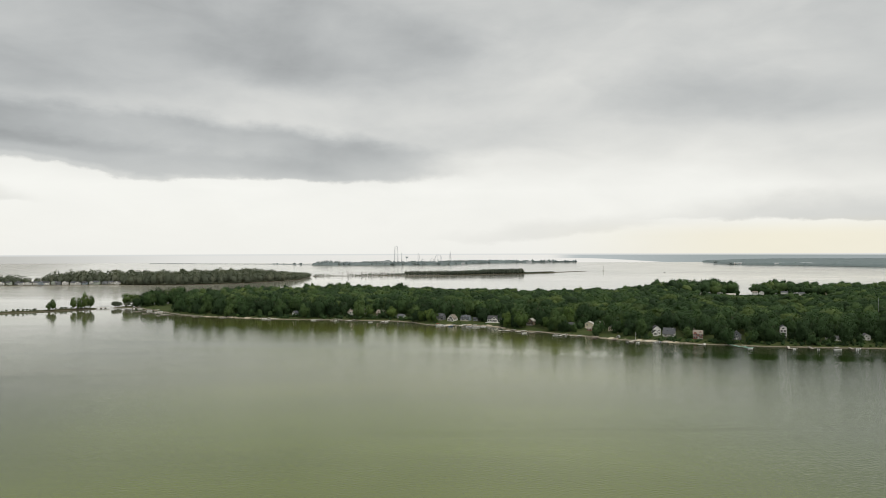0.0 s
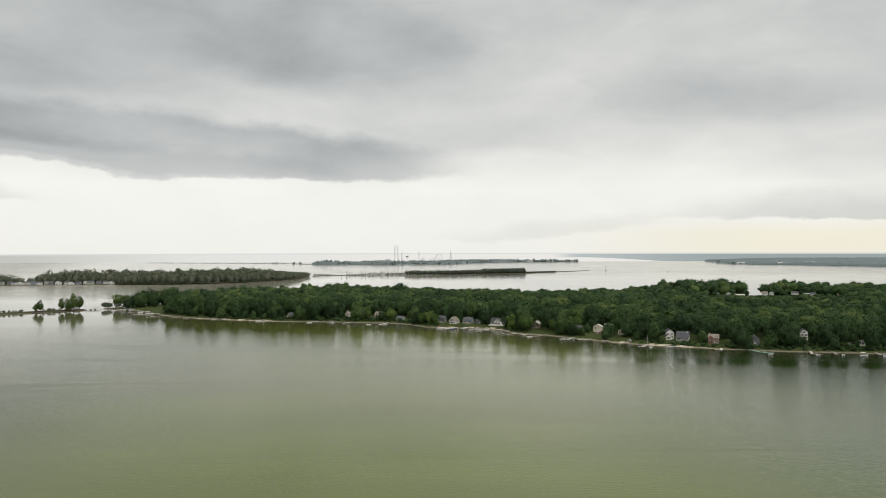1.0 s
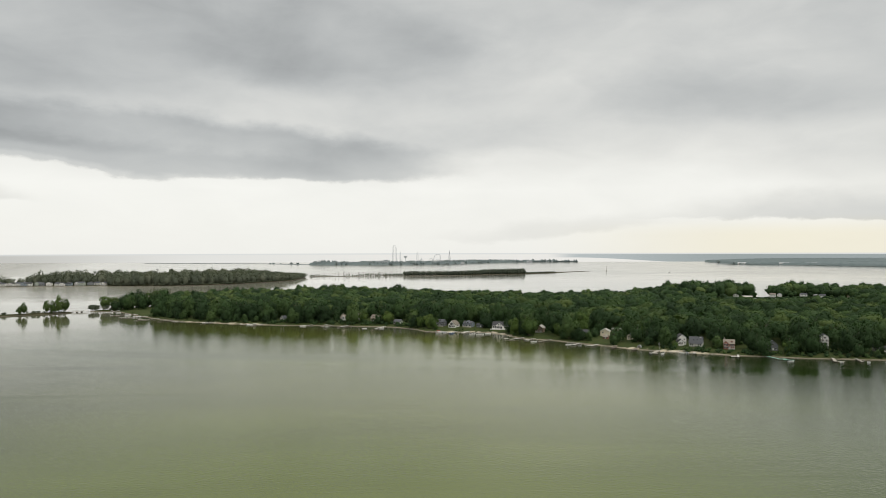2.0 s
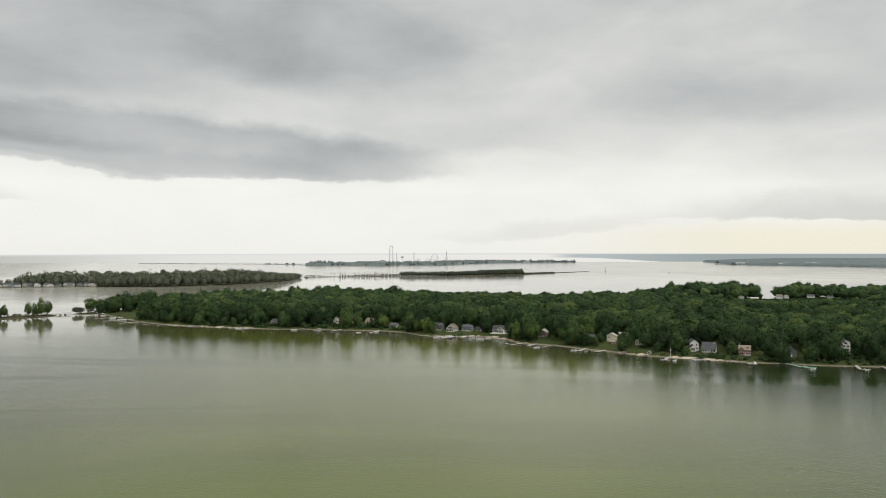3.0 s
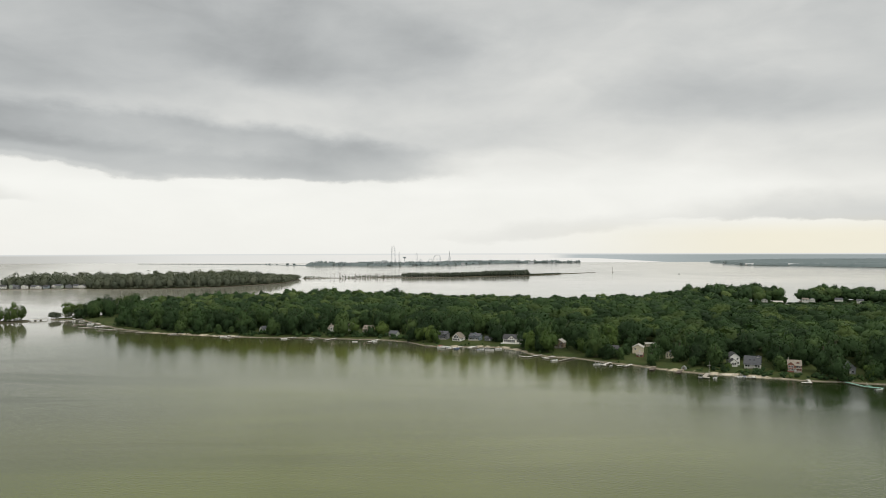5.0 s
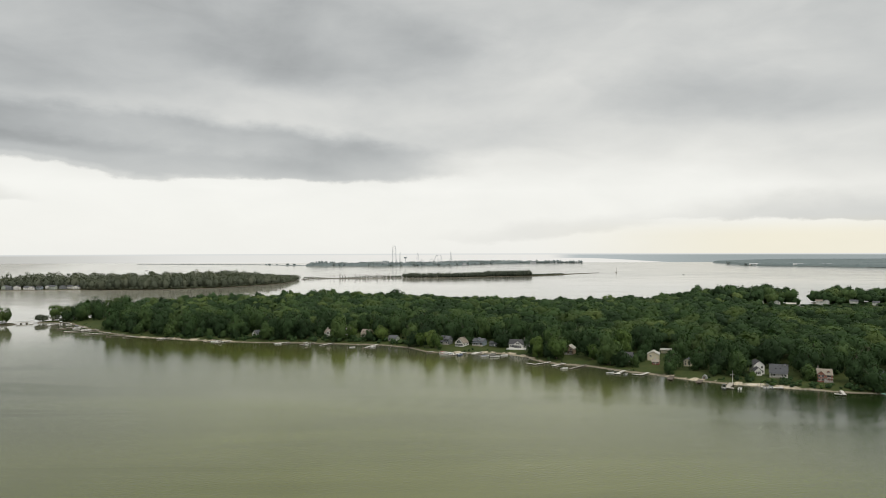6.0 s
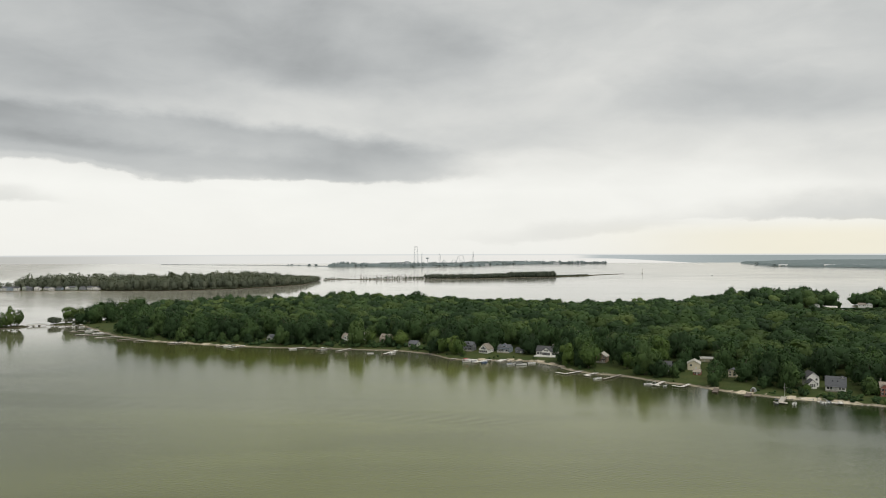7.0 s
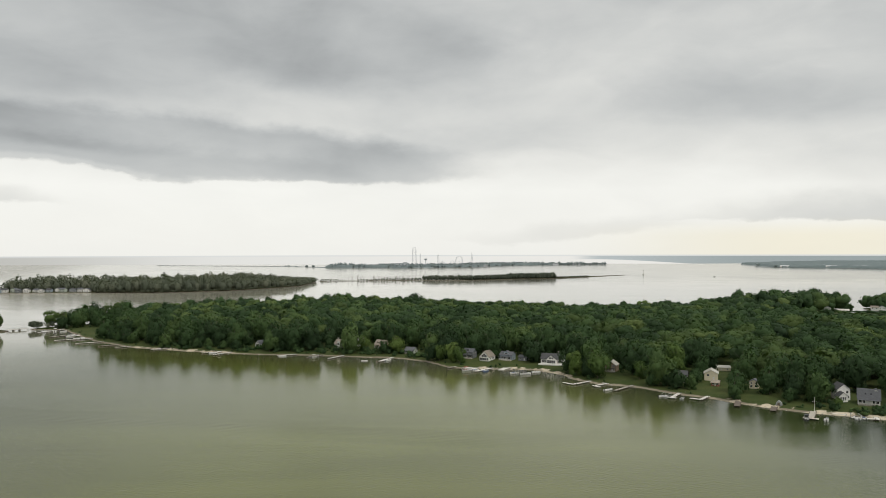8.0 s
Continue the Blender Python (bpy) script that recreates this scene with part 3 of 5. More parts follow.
heights = np.clip(6.4 + radii * 1.05 + 2.8 * tall + rng.normal(scale=2.4, size=len(p)), 7, 21)
heights = np.where(shore_d < 16, 4.0 + radii * 1.35, heights)
low_back = (p[:, 0] > np.where(p[:, 1] > 1150, 412, 440)) & (p[:, 0] < 640) & (p[:, 1] > 1090) & (p[:, 1] < 1228)
heights = np.where(low_back, np.where(p[:, 1] > 1140, rng.uniform(3, 5, len(p)), rng.uniform(6, 9, len(p))), heights)
radii = np.where(low_back, np.minimum(radii, 4.5), radii)
back_dip = np.clip((p[:, 1] - 1050) / 120, 0, 1) * np.clip((p[:, 0] + 140) / 60, 0, 1) * np.clip((380 - p[:, 0]) / 60, 0, 1)
heights = heights * (1 - 0.33 * back_dip)
# low growth on the waterside of the homes
for key, (hx, hy) in HOMES.items():
    q = p - np.array((hx, hy))
    along, across = q @ np.array(WATERWARD), np.abs(q @ np.array((-WATERWARD.y, WATERWARD.x)))
    yard = (along > 6) & (along < 52) & (across < 7) & (not key.startswith("hid"))
    radii = np.where(yard, np.minimum(radii, 2.6), radii)
    heights = np.where(yard, np.minimum(heights, 3.6), heights)
emergent = (np.random.default_rng(9).uniform(size=len(p)) < 0.10) & (p[:, 1] > 1000)
heights = heights + emergent * 0.6
radii = np.where(emergent, np.maximum(radii, 8.5), radii)
inlet = (p[:, 1] > 1232) & (p[:, 0] > 405)
view = (p[:, 0] > 395) & (p[:, 0] < 605) & (p[:, 1] > 950) & (p[:, 1] < 1228)
heights = np.where(view, np.minimum(heights, np.maximum(3.0, (1222 - p[:, 1]) * 0.066 - 1.5)), heights)
heights = heights + np.where(p[:, 0] < 545, 6.0, np.where(p[:, 0] < 625, 5.0, 0.5)) * inlet
radii = radii * np.where(inlet, 1.35, 1.0)
ground = rise(d, 3.2, 40)

homes = np.array(list(HOMES.values()) + [c[:2] for c in CLEARINGS])
edge = np.linalg.norm(p[:, None] - homes[None], axis=2).min(1) < 34
CANOPY = [crown(13, 56, 0.064, low=0.02, dome=True, lump_size=(0.62, 0.93)) for _ in range(18)]
# olive crowns fall at random; the bias to the left stands in for haze
olive_draw = np.random.default_rng(11).uniform(size=len(p)) - 0.16 * np.clip(-p[:, 0] / 300, -0.5, 1)
rows = [(p[i, 0], p[i, 1], ground[i], heights[i], radii[i] * 1.12, -0.2 if edge[i] else max(0.0, 1 - 2.5 * radii[i] / heights[i])) for i in mass if p[i, 1] < 950]
olive = [olive_draw[i] < 0.24 for i in mass if p[i, 1] < 950]
forest("island_woodland", [q for q, o in zip(rows, olive) if not o], CANOPY, LEAF, "dense dark green deciduous tree canopy of the island")
forest("olive_woodland", [q for q, o in zip(rows, olive) if o], CANOPY, LEAF_OLIVE, "paler olive-green crowns among the dark canopy")
THIN = [crown(8, 19, 0.092, low=0.02, dome=True) for _ in range(14)]
rows = [(p[i, 0], p[i, 1], ground[i], heights[i], radii[i] * 1.12, -0.25 if p[i, 1] > 1180 else max(-0.1, 1 - 2.7 * radii[i] / heights[i])) for i in mass if p[i, 1] >= 950]
olive = [olive_draw[i] < 0.18 for i in mass if p[i, 1] >= 950]
forest("back_woodland", [q for q, o in zip(rows, olive) if not o], THIN, LEAF, "dark green trees on the island's far side")
forest("back_olive_woodland", [q for q, o in zip(rows, olive) if o], THIN, LEAF_OLIVE, "paler olive-green trees on the island's far side")


def trunk_mesh(h, r, limbs, reach, seed):
    g = random.Random(seed)
    b = bmesh.new()
    bend = Vector((g.uniform(-0.06, 0.06), g.uniform(-0.06, 0.06), 0)) * h
    mid, top = Vector((0, 0, h * 0.45)) + bend, Vector((0, 0, h * 0.86)) + bend * 0.5
    tube(b, (0, 0, -0.4), mid, r, r * 0.7, 7)
    tube(b, mid, top, r * 0.7, r * 0.2, 6)
    for k in range(limbs):
        a = math.tau * (k + g.uniform(-0.3, 0.3)) / limbs
        base = mid.lerp(top, g.uniform(0.0, 0.7))
        out = Vector((math.cos(a), math.sin(a), g.uniform(0.5, 1.0))) * reach * g.uniform(0.6, 1.0)
        elbow = base + out * 0.55
        tube(b, base, elbow, r * 0.36, r * 0.22, 5)
        tube(b, elbow, base + out + Vector((0, 0, reach * 0.2)), r * 0.22, r * 0.06, 5)
    me = bpy.data.meshes.new("trunk")
    b.to_mesh(me)
    b.free()
    return me


def tree_kind(h, r, low, lobes, leaves, size, leaf, seed, flat=1.0):
    """Mesh data of a tree's trunk and crown."""
    v, f, nv = crown(lobes, leaves, size, low=-0.75, flat=flat, lump_size=(0.50, 0.84))
    half = h * (1 - low) / 2
    q = v * np.array((r, r, half)) + (0, 0, h - half)
    crown_me = raw_mesh("crown", q, f, leaf, None, nv)
    t = trunk_mesh(h, h * 0.018, 5, r * 0.8, seed)
    t.materials.append(BARK)
    return t, crown_me


def plant(kind, x, y, z, scale, turn, label, group="island trees"):
    t = thing("tree", pose(x, y, z, 0, 0, turn) @ Matrix.Scale(scale, 4), label, "tree", group)
    for name, me in zip(("trunk", "crown"), kind):
        ob = new(name, me)
        ob.parent = t
    return t


KINDS = [tree_kind(15, 6.6, -0.22, 17, 84, 0.058, LEAF, k) for k in range(12)]
ROUND = [tree_kind(11, 5.6, -0.25, 15, 74, 0.064, LEAF, 20 + k) for k in range(3)]
PALE = [tree_kind(13, 5.8, -0.18, 15, 74, 0.064, LEAF_LIGHT, 30 + k) for k in range(3)]
SLIM = [tree_kind(14, 4.2, -0.2, 15, 70, 0.068, LEAF_OLIVE, 36 + k) for k in range(3)]
TALL = [tree_kind(22, 14.5, -0.15, 15, 60, 0.050, LEAF, 40 + k) for k in range(3)]
TALL_OLIVE = [tree_kind(22, 14.0, -0.12, 16, 60, 0.050, LEAF_OLIVE, 45 + k) for k in range(2)]
BUSH = [tree_kind(4.2, 2.6, 0.0, 9, 26, 0.11, LEAF_MID_HAZE, 50 + k) for k in range(3)]

for i in single:
    plant(KINDS[rng.integers(len(KINDS))], p[i, 0], p[i, 1], ground[i] - 0.1, (heights[i] / 15 + radii[i] / 6.6) / 2 * rng.uniform(0.95, 1.1), rng.uniform(0, 360),
          "broad dark green deciduous tree near the island's shore")


under = []
for i in single:
    for k in range(2):
        x, y = p[i] + rng.normal(scale=3.2, size=2)
        dd = inland(ISLAND, [(x, y)])[0]
        if dd > 2.0 and not cleared(np.array([(x, y)]), np.array([1.5]))[0]:
            under.append((x, y, float(rise(np.array([dd]), 3.2, 40)[0]) - 0.3, rng.uniform(2.0, 4.5), rng.uniform(1.8, 3.2), -0.2))
for k in range(70):
    j = rng.integers(1, len(NEAR_SHORE) - 1)
    a, c = np.array(NEAR_SHORE[j]), np.array(NEAR_SHORE[j + 1 if j + 1 < len(NEAR_SHORE) else j - 1])
    x, y = a + (c - a) * rng.uniform() + np.array((0.45, 0.89)) * rng.uniform(2.5, 10)
    dd = inland(ISLAND, [(x, y)])[0]
    if dd > 1.5:
        under.append((x, y, float(rise(np.array([dd]), 3.2, 40)[0]) - 0.2, rng.uniform(0.8, 2.2), rng.uniform(0.8, 1.8), -0.2))
for k in range(150):
    x = rng.uniform(-260, -28)
    y = float(np.interp(x, (-290, -233, -171, -120, -50, -30), (880, 856, 838, 833, 816, 800))) + rng.uniform(3, 22)
    dd = inland(ISLAND, [(x, y)])[0]
    under.append((x, y, float(rise(np.array([dd]), 3.2, 40)[0]) - 0.3, rng.uniform(1.8, 4.6), rng.uniform(1.8, 3.8), -0.2))
for key in ("cot", "tan_a", "tan_b", "tan_c", "sage", "cape", "red", "tall", "low", "low_b", "hid_d"):
    for k in range(9):
        x, y = np.array(HOMES[key]) + np.array(WATERWARD) * rng.uniform(5, 24) + np.array((-WATERWARD.y, WATERWARD.x)) * rng.uniform(-9, 9)
        dd = inland(ISLAND, [(x, y)])[0]
        if dd > 2.0:
            under.append((x, y, float(rise(np.array([dd]), 3.2, 40)[0]) - 0.3, rng.uniform(1.2, 3.2), rng.uniform(1.2, 2.8), -0.2))
for k in range(110):
    x = rng.uniform(180, 372)
    y = float(np.interp(x, (170, 223, 257, 312, 372), (634, 607, 595, 583, 574))) + rng.uniform(2.5, 13)
    dd = inland(ISLAND, [(x, y)])[0]
    if dd > 1.5:
        under.append((x, y, float(rise(np.array([dd]), 3.2, 40)[0]) - 0.3, rng.uniform(1.2, 3.6), rng.uniform(1.4, 3.0), -0.2))
forest("undergrowth", under, [crown(3, 12, 0.17, low=-0.4) for _ in range(8)], LEAF, "green undergrowth below the shore trees", "shrubs")


def spot(kinds, x, y, scale, label, z=None, group="island trees"):
    plant(kinds[rng.integers(len(kinds))], x, y, (island_z(x, y) if z is None else z) - 0.1, scale, rng.uniform(0, 360), label, group)


for x, y, s in ((-297, 897, 0.95), (-257, 872, 1.1), (-331, 926, 0.8), (-318, 914, 0.9), (-281, 894, 0.8), (-242, 870, 0.9), (-228, 866, 0.8)):
    spot(ROUND, x, y, s, "low rounded green tree at the water's edge")
for x, y, s in ((-83, 845, 1.0), (-55, 832, 1.15), (-20, 797, 0.9), (-11, 790, 1.1), (-5, 785, 0.9), (133, 724, 1.55), (83, 723, 1.45), (71, 738, 1.2), (108, 716, 0.9), (190, 638, 0.45),
                (247, 617, 0.62), (263, 602, 0.75), (277, 612, 0.7), (330, 640, 1.1), (180, 700, 0.8), (-161, 852, 0.6)):
    spot(PALE, x, y, s, "pale yellow-green leafy tree by the shore")
for x, y, s in ((112, 699, 1.0), (124, 690, 1.05), (139, 704, 0.8), (153, 676, 1.2), (49, 785, 1.5), (20, 800, 1.1), (222, 631, 0.95), (290, 613, 0.85), (296, 612, 0.6), (305, 613, 0.62), (312, 612, 0.8), (290, 606, 0.55), (331, 597, 0.6), (352, 594, 0.8), (-150, 848, 0.75), (-139, 844, 0.6), (-127, 845, 0.7), (-190, 853, 0.8), (-203, 858, 0.65), (-216, 862, 0.8), (-118, 846, 0.5), (-98, 846, 0.5), (-81, 836, 0.5), (-62, 836, 0.55), (-164, 851, 0.55)):
    spot(ROUND, x, y, s, "rounded green tree standing on the lawn")
for x, y, s in ((176, 656, 0.72), (184, 651, 0.8), (192, 657, 0.85), (171, 650, 0.5), (131, 686, 0.6), (120, 693, 0.68), (183, 690, 0.8)):
    spot(KINDS, x, y, s, "leafy green tree standing among the lawns")
for x, y, s in ((-426, 1057, 1.12), (-413, 1052, 0.85), (-388, 1085, 1.1), (-378, 1048, 0.85), (-70, 1331, 0.95), (-181, 1296, 1.05), (-196, 1290, 0.95), (-62, 1338, 0.7)):
    spot(TALL, x, y, s, "tall spreading green tree on the island's tip")
for x, y, s in ((-452, 1036, 0.85), (-441, 1042, 0.8), (-432, 1046, 0.6), (-407, 1096, 1.22), (-396, 1082, 1.0), (505, 1262, 0.85), (518, 1250, 0.7)):
    spot(TALL_OLIVE, x, y, s, "tall spreading olive-green tree near the water")
for x, y, s in ((-503, 985, 1.25), (-492, 992, 1.55), (-487, 999, 1.35), (-497, 989, 1.1)):
    spot(SLIM, x, y, s, "leafy tree standing on the causeway", 1.6, "causeway trees")
for x, y, s in ((-522, 967, 1.15), (-526, 963, 0.8), (-600, 922, 1.3), (-612, 914, 1.0)):
    spot(SLIM, x, y, s, "leafy tree standing on the causeway", 1.6, "causeway trees")
for k in range(120):
    s = rng.uniform()
    x, y = -760 + 272 * s + rng.uniform(-1, 1), 806 + 192 * s ** 1.0 + rng.uniform(-2, 2)
    if inland(CAUSEWAY, [(x, y)])[0] > 0.8:
        spot(BUSH, x, y, rng.uniform(0.35, 0.95), "low grey-green bush on the causeway", 1.3, "causeway bushes")
for k in range(14):
    spot(BUSH, -466 + rng.uniform(0, 28), 1022 + rng.uniform(0, 14), rng.uniform(0.9, 2.0), "grey-green bush beside the bridge", 1.2, "causeway bushes")

# peninsula behind, spit, far point and mainland
found = discs(BAY_POINT, 6.0, 15.0, 1.2, 0.62, 14000, 4.0)
q = found[:, :2]
dq = inland(BAY_POINT, q)
clear = (q[:, 0] < -770) & (dq < 40) & (q[:, 1] < 1800)
thin_out = (q[:, 0] < -975) & (rng.uniform(size=len(q)) < 0.5)
found = found[~clear & ~thin_out]
rows = [(x, y, 1.6, (13 + r * 1.15 + rng.normal(scale=2.5)) * (0.62 if x < -975 else 1.0) * (1.0 - 0.62 * min(1.0, max(0.0, (x / (y - 266) + 0.305) / 0.095))), r, -0.3) for x, y, r in found]
FARP = [crown(12, 22, 0.100, low=-0.5, dome=True, up=0.3, lump_size=(0.40, 0.75)) for _ in range(12)]
SCRUB = [crown(3, 7, 0.18, low=-0.3) for _ in range(8)]
forest("peninsula_woodland", rows, FARP, LEAF_MID_HAZE, "tall grey-green trees along the peninsula")
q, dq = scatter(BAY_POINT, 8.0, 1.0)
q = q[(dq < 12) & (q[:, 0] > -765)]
forest("shore_scrub", [(x, y, 0.6, rng.uniform(3, 7), rng.uniform(3, 4.5), 0.0) for x, y in q], SCRUB, LEAF_MID_HAZE, "dull green scrub along the peninsula's shore", "scrub")
q, dq = scatter(SPIT, 8.0, 1.0)
dense = (q[:, 0] > -110) & (q[:, 0] < 300)
bare = (q[:, 0] <= -110) & (q[:, 0] > -300)
rows = [(x, y, 1.2, rng.uniform(9, 16) * (1.2 if x > 150 else 1.0), rng.uniform(4.5, 7), -0.3) for x, y in q[dense]]
rows += [(x, y, 1.2, rng.uniform(3, 9), rng.uniform(2.4, 4.2), -0.2) for x, y in q[bare] if rng.uniform() < 0.9]
rows += [(x, y, 1.0, rng.uniform(2.5, 4.5), rng.uniform(3.5, 5), 0.0) for x, y in q[(q[:, 0] >= 300) & (q[:, 0] < 425)]]
rows += [(x, y, 1.0, rng.uniform(2.0, 7), rng.uniform(2.5, 4), 0.0) for x, y in q[q[:, 0] < -330]]
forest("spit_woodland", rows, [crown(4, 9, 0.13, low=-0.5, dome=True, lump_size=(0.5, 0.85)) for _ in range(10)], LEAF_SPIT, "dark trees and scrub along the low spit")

DEAD = [trunk_mesh(15, 0.5, 8, 4.2, 70 + k) for k in range(4)]
for me in DEAD:
    me.materials.append(DEADWOOD)
for k in range(58):
    x = -330 + 300 * rng.uniform() ** 0.8
    y = float(np.interp(x, (-379, -286, -142, 45), (2320, 2320, 2363, 2386))) + rng.uniform(-4, 4)
    ob = new("dead_tree", DEAD[rng.integers(4)])
    ob.matrix_world = pose(x, y, 1.0, 0, 0, rng.uniform(0, 360)) @ Matrix.Scale(rng.uniform(0.55, 1.15), 4)
    tagged(ob, "bare bleached dead tree on the low spit", "tree", "dead trees")

BLOB = [crown(4, 6, 0.17, low=-0.2, up=0.8) for _ in range(8)]
q, dq = scatter(PARK_POINT, 26, 4)
keep = (q[:, 0] > -735) & (rng.uniform(size=len(q)) < 0.7)
rows = [(x, y, 2.0, rng.uniform(9, 22) * (1.3 if -735 < x < -600 else 1.0), rng.uniform(9, 16), -0.5) for x, y in q[keep]]
rows += [(-1040, 4500, 1, 6, 12, -0.3), (-1015, 4480, 1, 8, 14, -0.3), (-872, 4330, 1, 12, 13, -0.2), (-828, 4290, 1, 11, 15, -0.3), (-960, 4430, 1, 6, 12, -0.3)]
for x in np.arange(240, 955, 8):
    rows.append((x + rng.uniform(-5, 5), float(np.interp(x, (230, 330, 487, 960), (4600, 4760, 4850, 4940))) + rng.uniform(0, 14), 1.5, rng.uniform(7, 12), rng.uniform(11, 18), -0.2))
forest("park_woodland", rows, BLOB, LEAF_FAR_HAZE, "hazy blue-green trees on the distant peninsula")
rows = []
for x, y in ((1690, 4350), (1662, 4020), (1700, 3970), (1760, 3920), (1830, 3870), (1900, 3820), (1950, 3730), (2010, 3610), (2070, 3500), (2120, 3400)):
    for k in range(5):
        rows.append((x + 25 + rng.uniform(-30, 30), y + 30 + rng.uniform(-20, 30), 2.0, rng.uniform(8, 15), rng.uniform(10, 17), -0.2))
forest("mainland_shore_trees", rows, BLOB, LEAF_FAR_HAZE, "hazy blue-green trees along the far mainland's shore")


def canopy_sheet(name, poly, step, top, extra, mat, label):
    """Woods so far off that their crowns run together: a bumpy sheet at crown height."""
    a = np.array(poly)
    xs, ys = np.arange(a[:, 0].min(), a[:, 0].max(), step), np.arange(a[:, 1].min(), a[:, 1].max(), step)
    gx, gy = np.meshgrid(xs, ys)
    pts = np.stack([gx.ravel(), gy.ravel()], 1) + rng.uniform(-0.3, 0.3, (gx.size, 2)) * step
    dist = inland(poly, pts) + wavy(pts, 90, 22)
    cleared_land = wavy(pts, 260, 1.0) > 0.34
    z = 3.0 + extra(pts, dist) + np.where(cleared_land, 1.0, top) * rng.uniform(0.72, 1.12, len(pts))
    z = np.where(dist < 14, 1.0, z)
    k = np.arange(len(pts)).reshape(len(ys), len(xs))
    f = np.stack([k[:-1, :-1], k[:-1, 1:], k[1:, 1:], k[1:, :-1]], -1).reshape(-1, 4)
    f = f[(dist[f] > 14).any(1) & (pts[f[:, 0], 0] < 0.68 * pts[f[:, 0], 1] + 60)]
    used = np.unique(f)
    back = np.zeros(len(pts), int)
    back[used] = np.arange(len(used))
    me = raw_mesh(name, np.column_stack([pts, z])[used], back[f], mat, rng.uniform(0, 1, len(used)))
    me.polygons.foreach_set("use_smooth", [True] * len(me.polygons))
    return tagged(new(name, me), label, "woodland", kind="stuff")


canopy_sheet("park_thicket", PARK_POINT[1:7] + PARK_POINT[8:12], 9.0, 9.0, lambda pts, dist: 0.0 * dist, LEAF_FAR_HAZE, "hazy low woods and hedges on the distant peninsula")
canopy_sheet("mainland_woodland", MAINLAND, 13.0, 10.0, backdrop_rise, LEAF_FAR_HAZE, "hazy blue-green woods on the far mainland")


# ---------------------------------------------------------------- houses
def gable_wall(bm, w_, d_, h, peak, along):
    """Four walls with the gable ends, open at the top under the roof."""
    x, y = w_ / 2, d_
    box(bm, -x, 0, -1.2, x, y, h)
    if along == "x":
        for sx in (-x, x):
            t = 0.15 if sx < 0 else -0.15
            a = [bm.verts.new(c) for c in ((sx, 0, h), (sx, y, h), (sx, y / 2, peak))]
            b = [bm.verts.new((c.co.x + t, c.co.y, c.co.z)) for c in a]
            bm.faces.new(a)
            bm.faces.new(b[::-1])
            for k in range(3):
                bm.faces.new((a[k], b[k], b[(k + 1) % 3], a[(k + 1) % 3]))
    else:
        for sy in (0, y):
            t = 0.15 if sy == 0 else -0.15
            a = [bm.verts.new(c) for c in ((-x, sy, h), (x, sy, h), (0, sy, peak))]
            b = [bm.verts.new((c.co.x, c.co.y + t, c.co.z)) for c in a]
            bm.faces.new(a)
            bm.faces.new(b[::-1])
            for k in range(3):
                bm.faces.new((a[k], b[k], b[(k + 1) % 3], a[(k + 1) % 3]))
    bmesh.ops.recalc_face_normals(bm, faces=bm.faces)
    return bm


def gable_roof(w_, d_, h, peak, along, over=0.5, thick=0.25, y0=0.0, x0=0.0):
    """Two roof slopes with overhang and thickness."""
    bm = bmesh.new()
    if along == "x":
        run = d_ / 2
        drop = (peak - h) * over / run
        prof = [(-over, h - drop), (run, peak), (d_ + over, h - drop)]
        pts = [[(x0 + sx, y0 + a, z + dz) for a, z in prof for dz in (0.0, thick)] for sx in (-w_ / 2 - over, w_ / 2 + over)]
    else:
        run = w_ / 2
        drop = (peak - h) * over / run
        prof = [(-run - over, h - drop), (0, peak), (run + over, h - drop)]
        pts = [[(x0 + a, y0 + sy, z + dz) for a, z in prof for dz in (0.0, thick)] for sy in (-over, d_ + over)]
    a, b = [[bm.verts.new(c) for c in row] for row in pts]
    for k in (0, 2):
        bm.faces.new((a[k + 1], a[k + 3], b[k + 3], b[k + 1]))
        bm.faces.new((a[k], b[k], b[k + 2], a[k + 2]))
        for r in (a, b):
            bm.faces.new((r[k], r[k + 2], r[k + 3], r[k + 1]))
    bm.faces.new((a[0], a[1], b[1], b[0]))
    bm.faces.new((a[4], b[4], b[5], a[5]))
    bmesh.ops.recalc_face_normals(bm, faces=bm.faces)
    return bm


def add_window(parent, x, z, w_, h, y=0.0, side=None, trim=WHITE):
    """A framed window on the front (or on a side wall), with its pane set back."""
    f = 0.10
    dims = [(-w_ / 2 - f, -0.06, -f, -w_ / 2, 0.02, h + f), (w_ / 2, -0.06, -f, w_ / 2 + f, 0.02, h + f),
            (-w_ / 2, -0.06, h, w_ / 2, 0.02, h + f), (-w_ / 2 - 0.04, -0.12, -f, w_ / 2 + 0.04, 0.02, 0.0), (-0.04, -0.05, 0, 0.04, 0.0, h)]
    ob = part("window", boxes(*dims), trim, parent)
    ob.matrix_basis = pose(x, y, z) if side is None else pose(side, y, z, 0, 0, 90 if side > 0 else -90)
    part("pane", boxes((-w_ / 2, -0.03, 0, w_ / 2, -0.005, h)), GLASS, ob)
    return ob


def add_door(parent, x, z, y=0.0, mat=None):
    ob = part("door", boxes((-0.5, -0.05, 0, 0.5, 0.02, 2.1), (-0.4, -0.08, 1.2, 0.4, -0.05, 1.9)), mat or WHITE, parent)
    ob.matrix_basis = pose(x, y, z)
    part("door_handle", boxes((0.36, -0.13, 0.95, 0.42, -0.05, 1.1)), STEEL, ob)


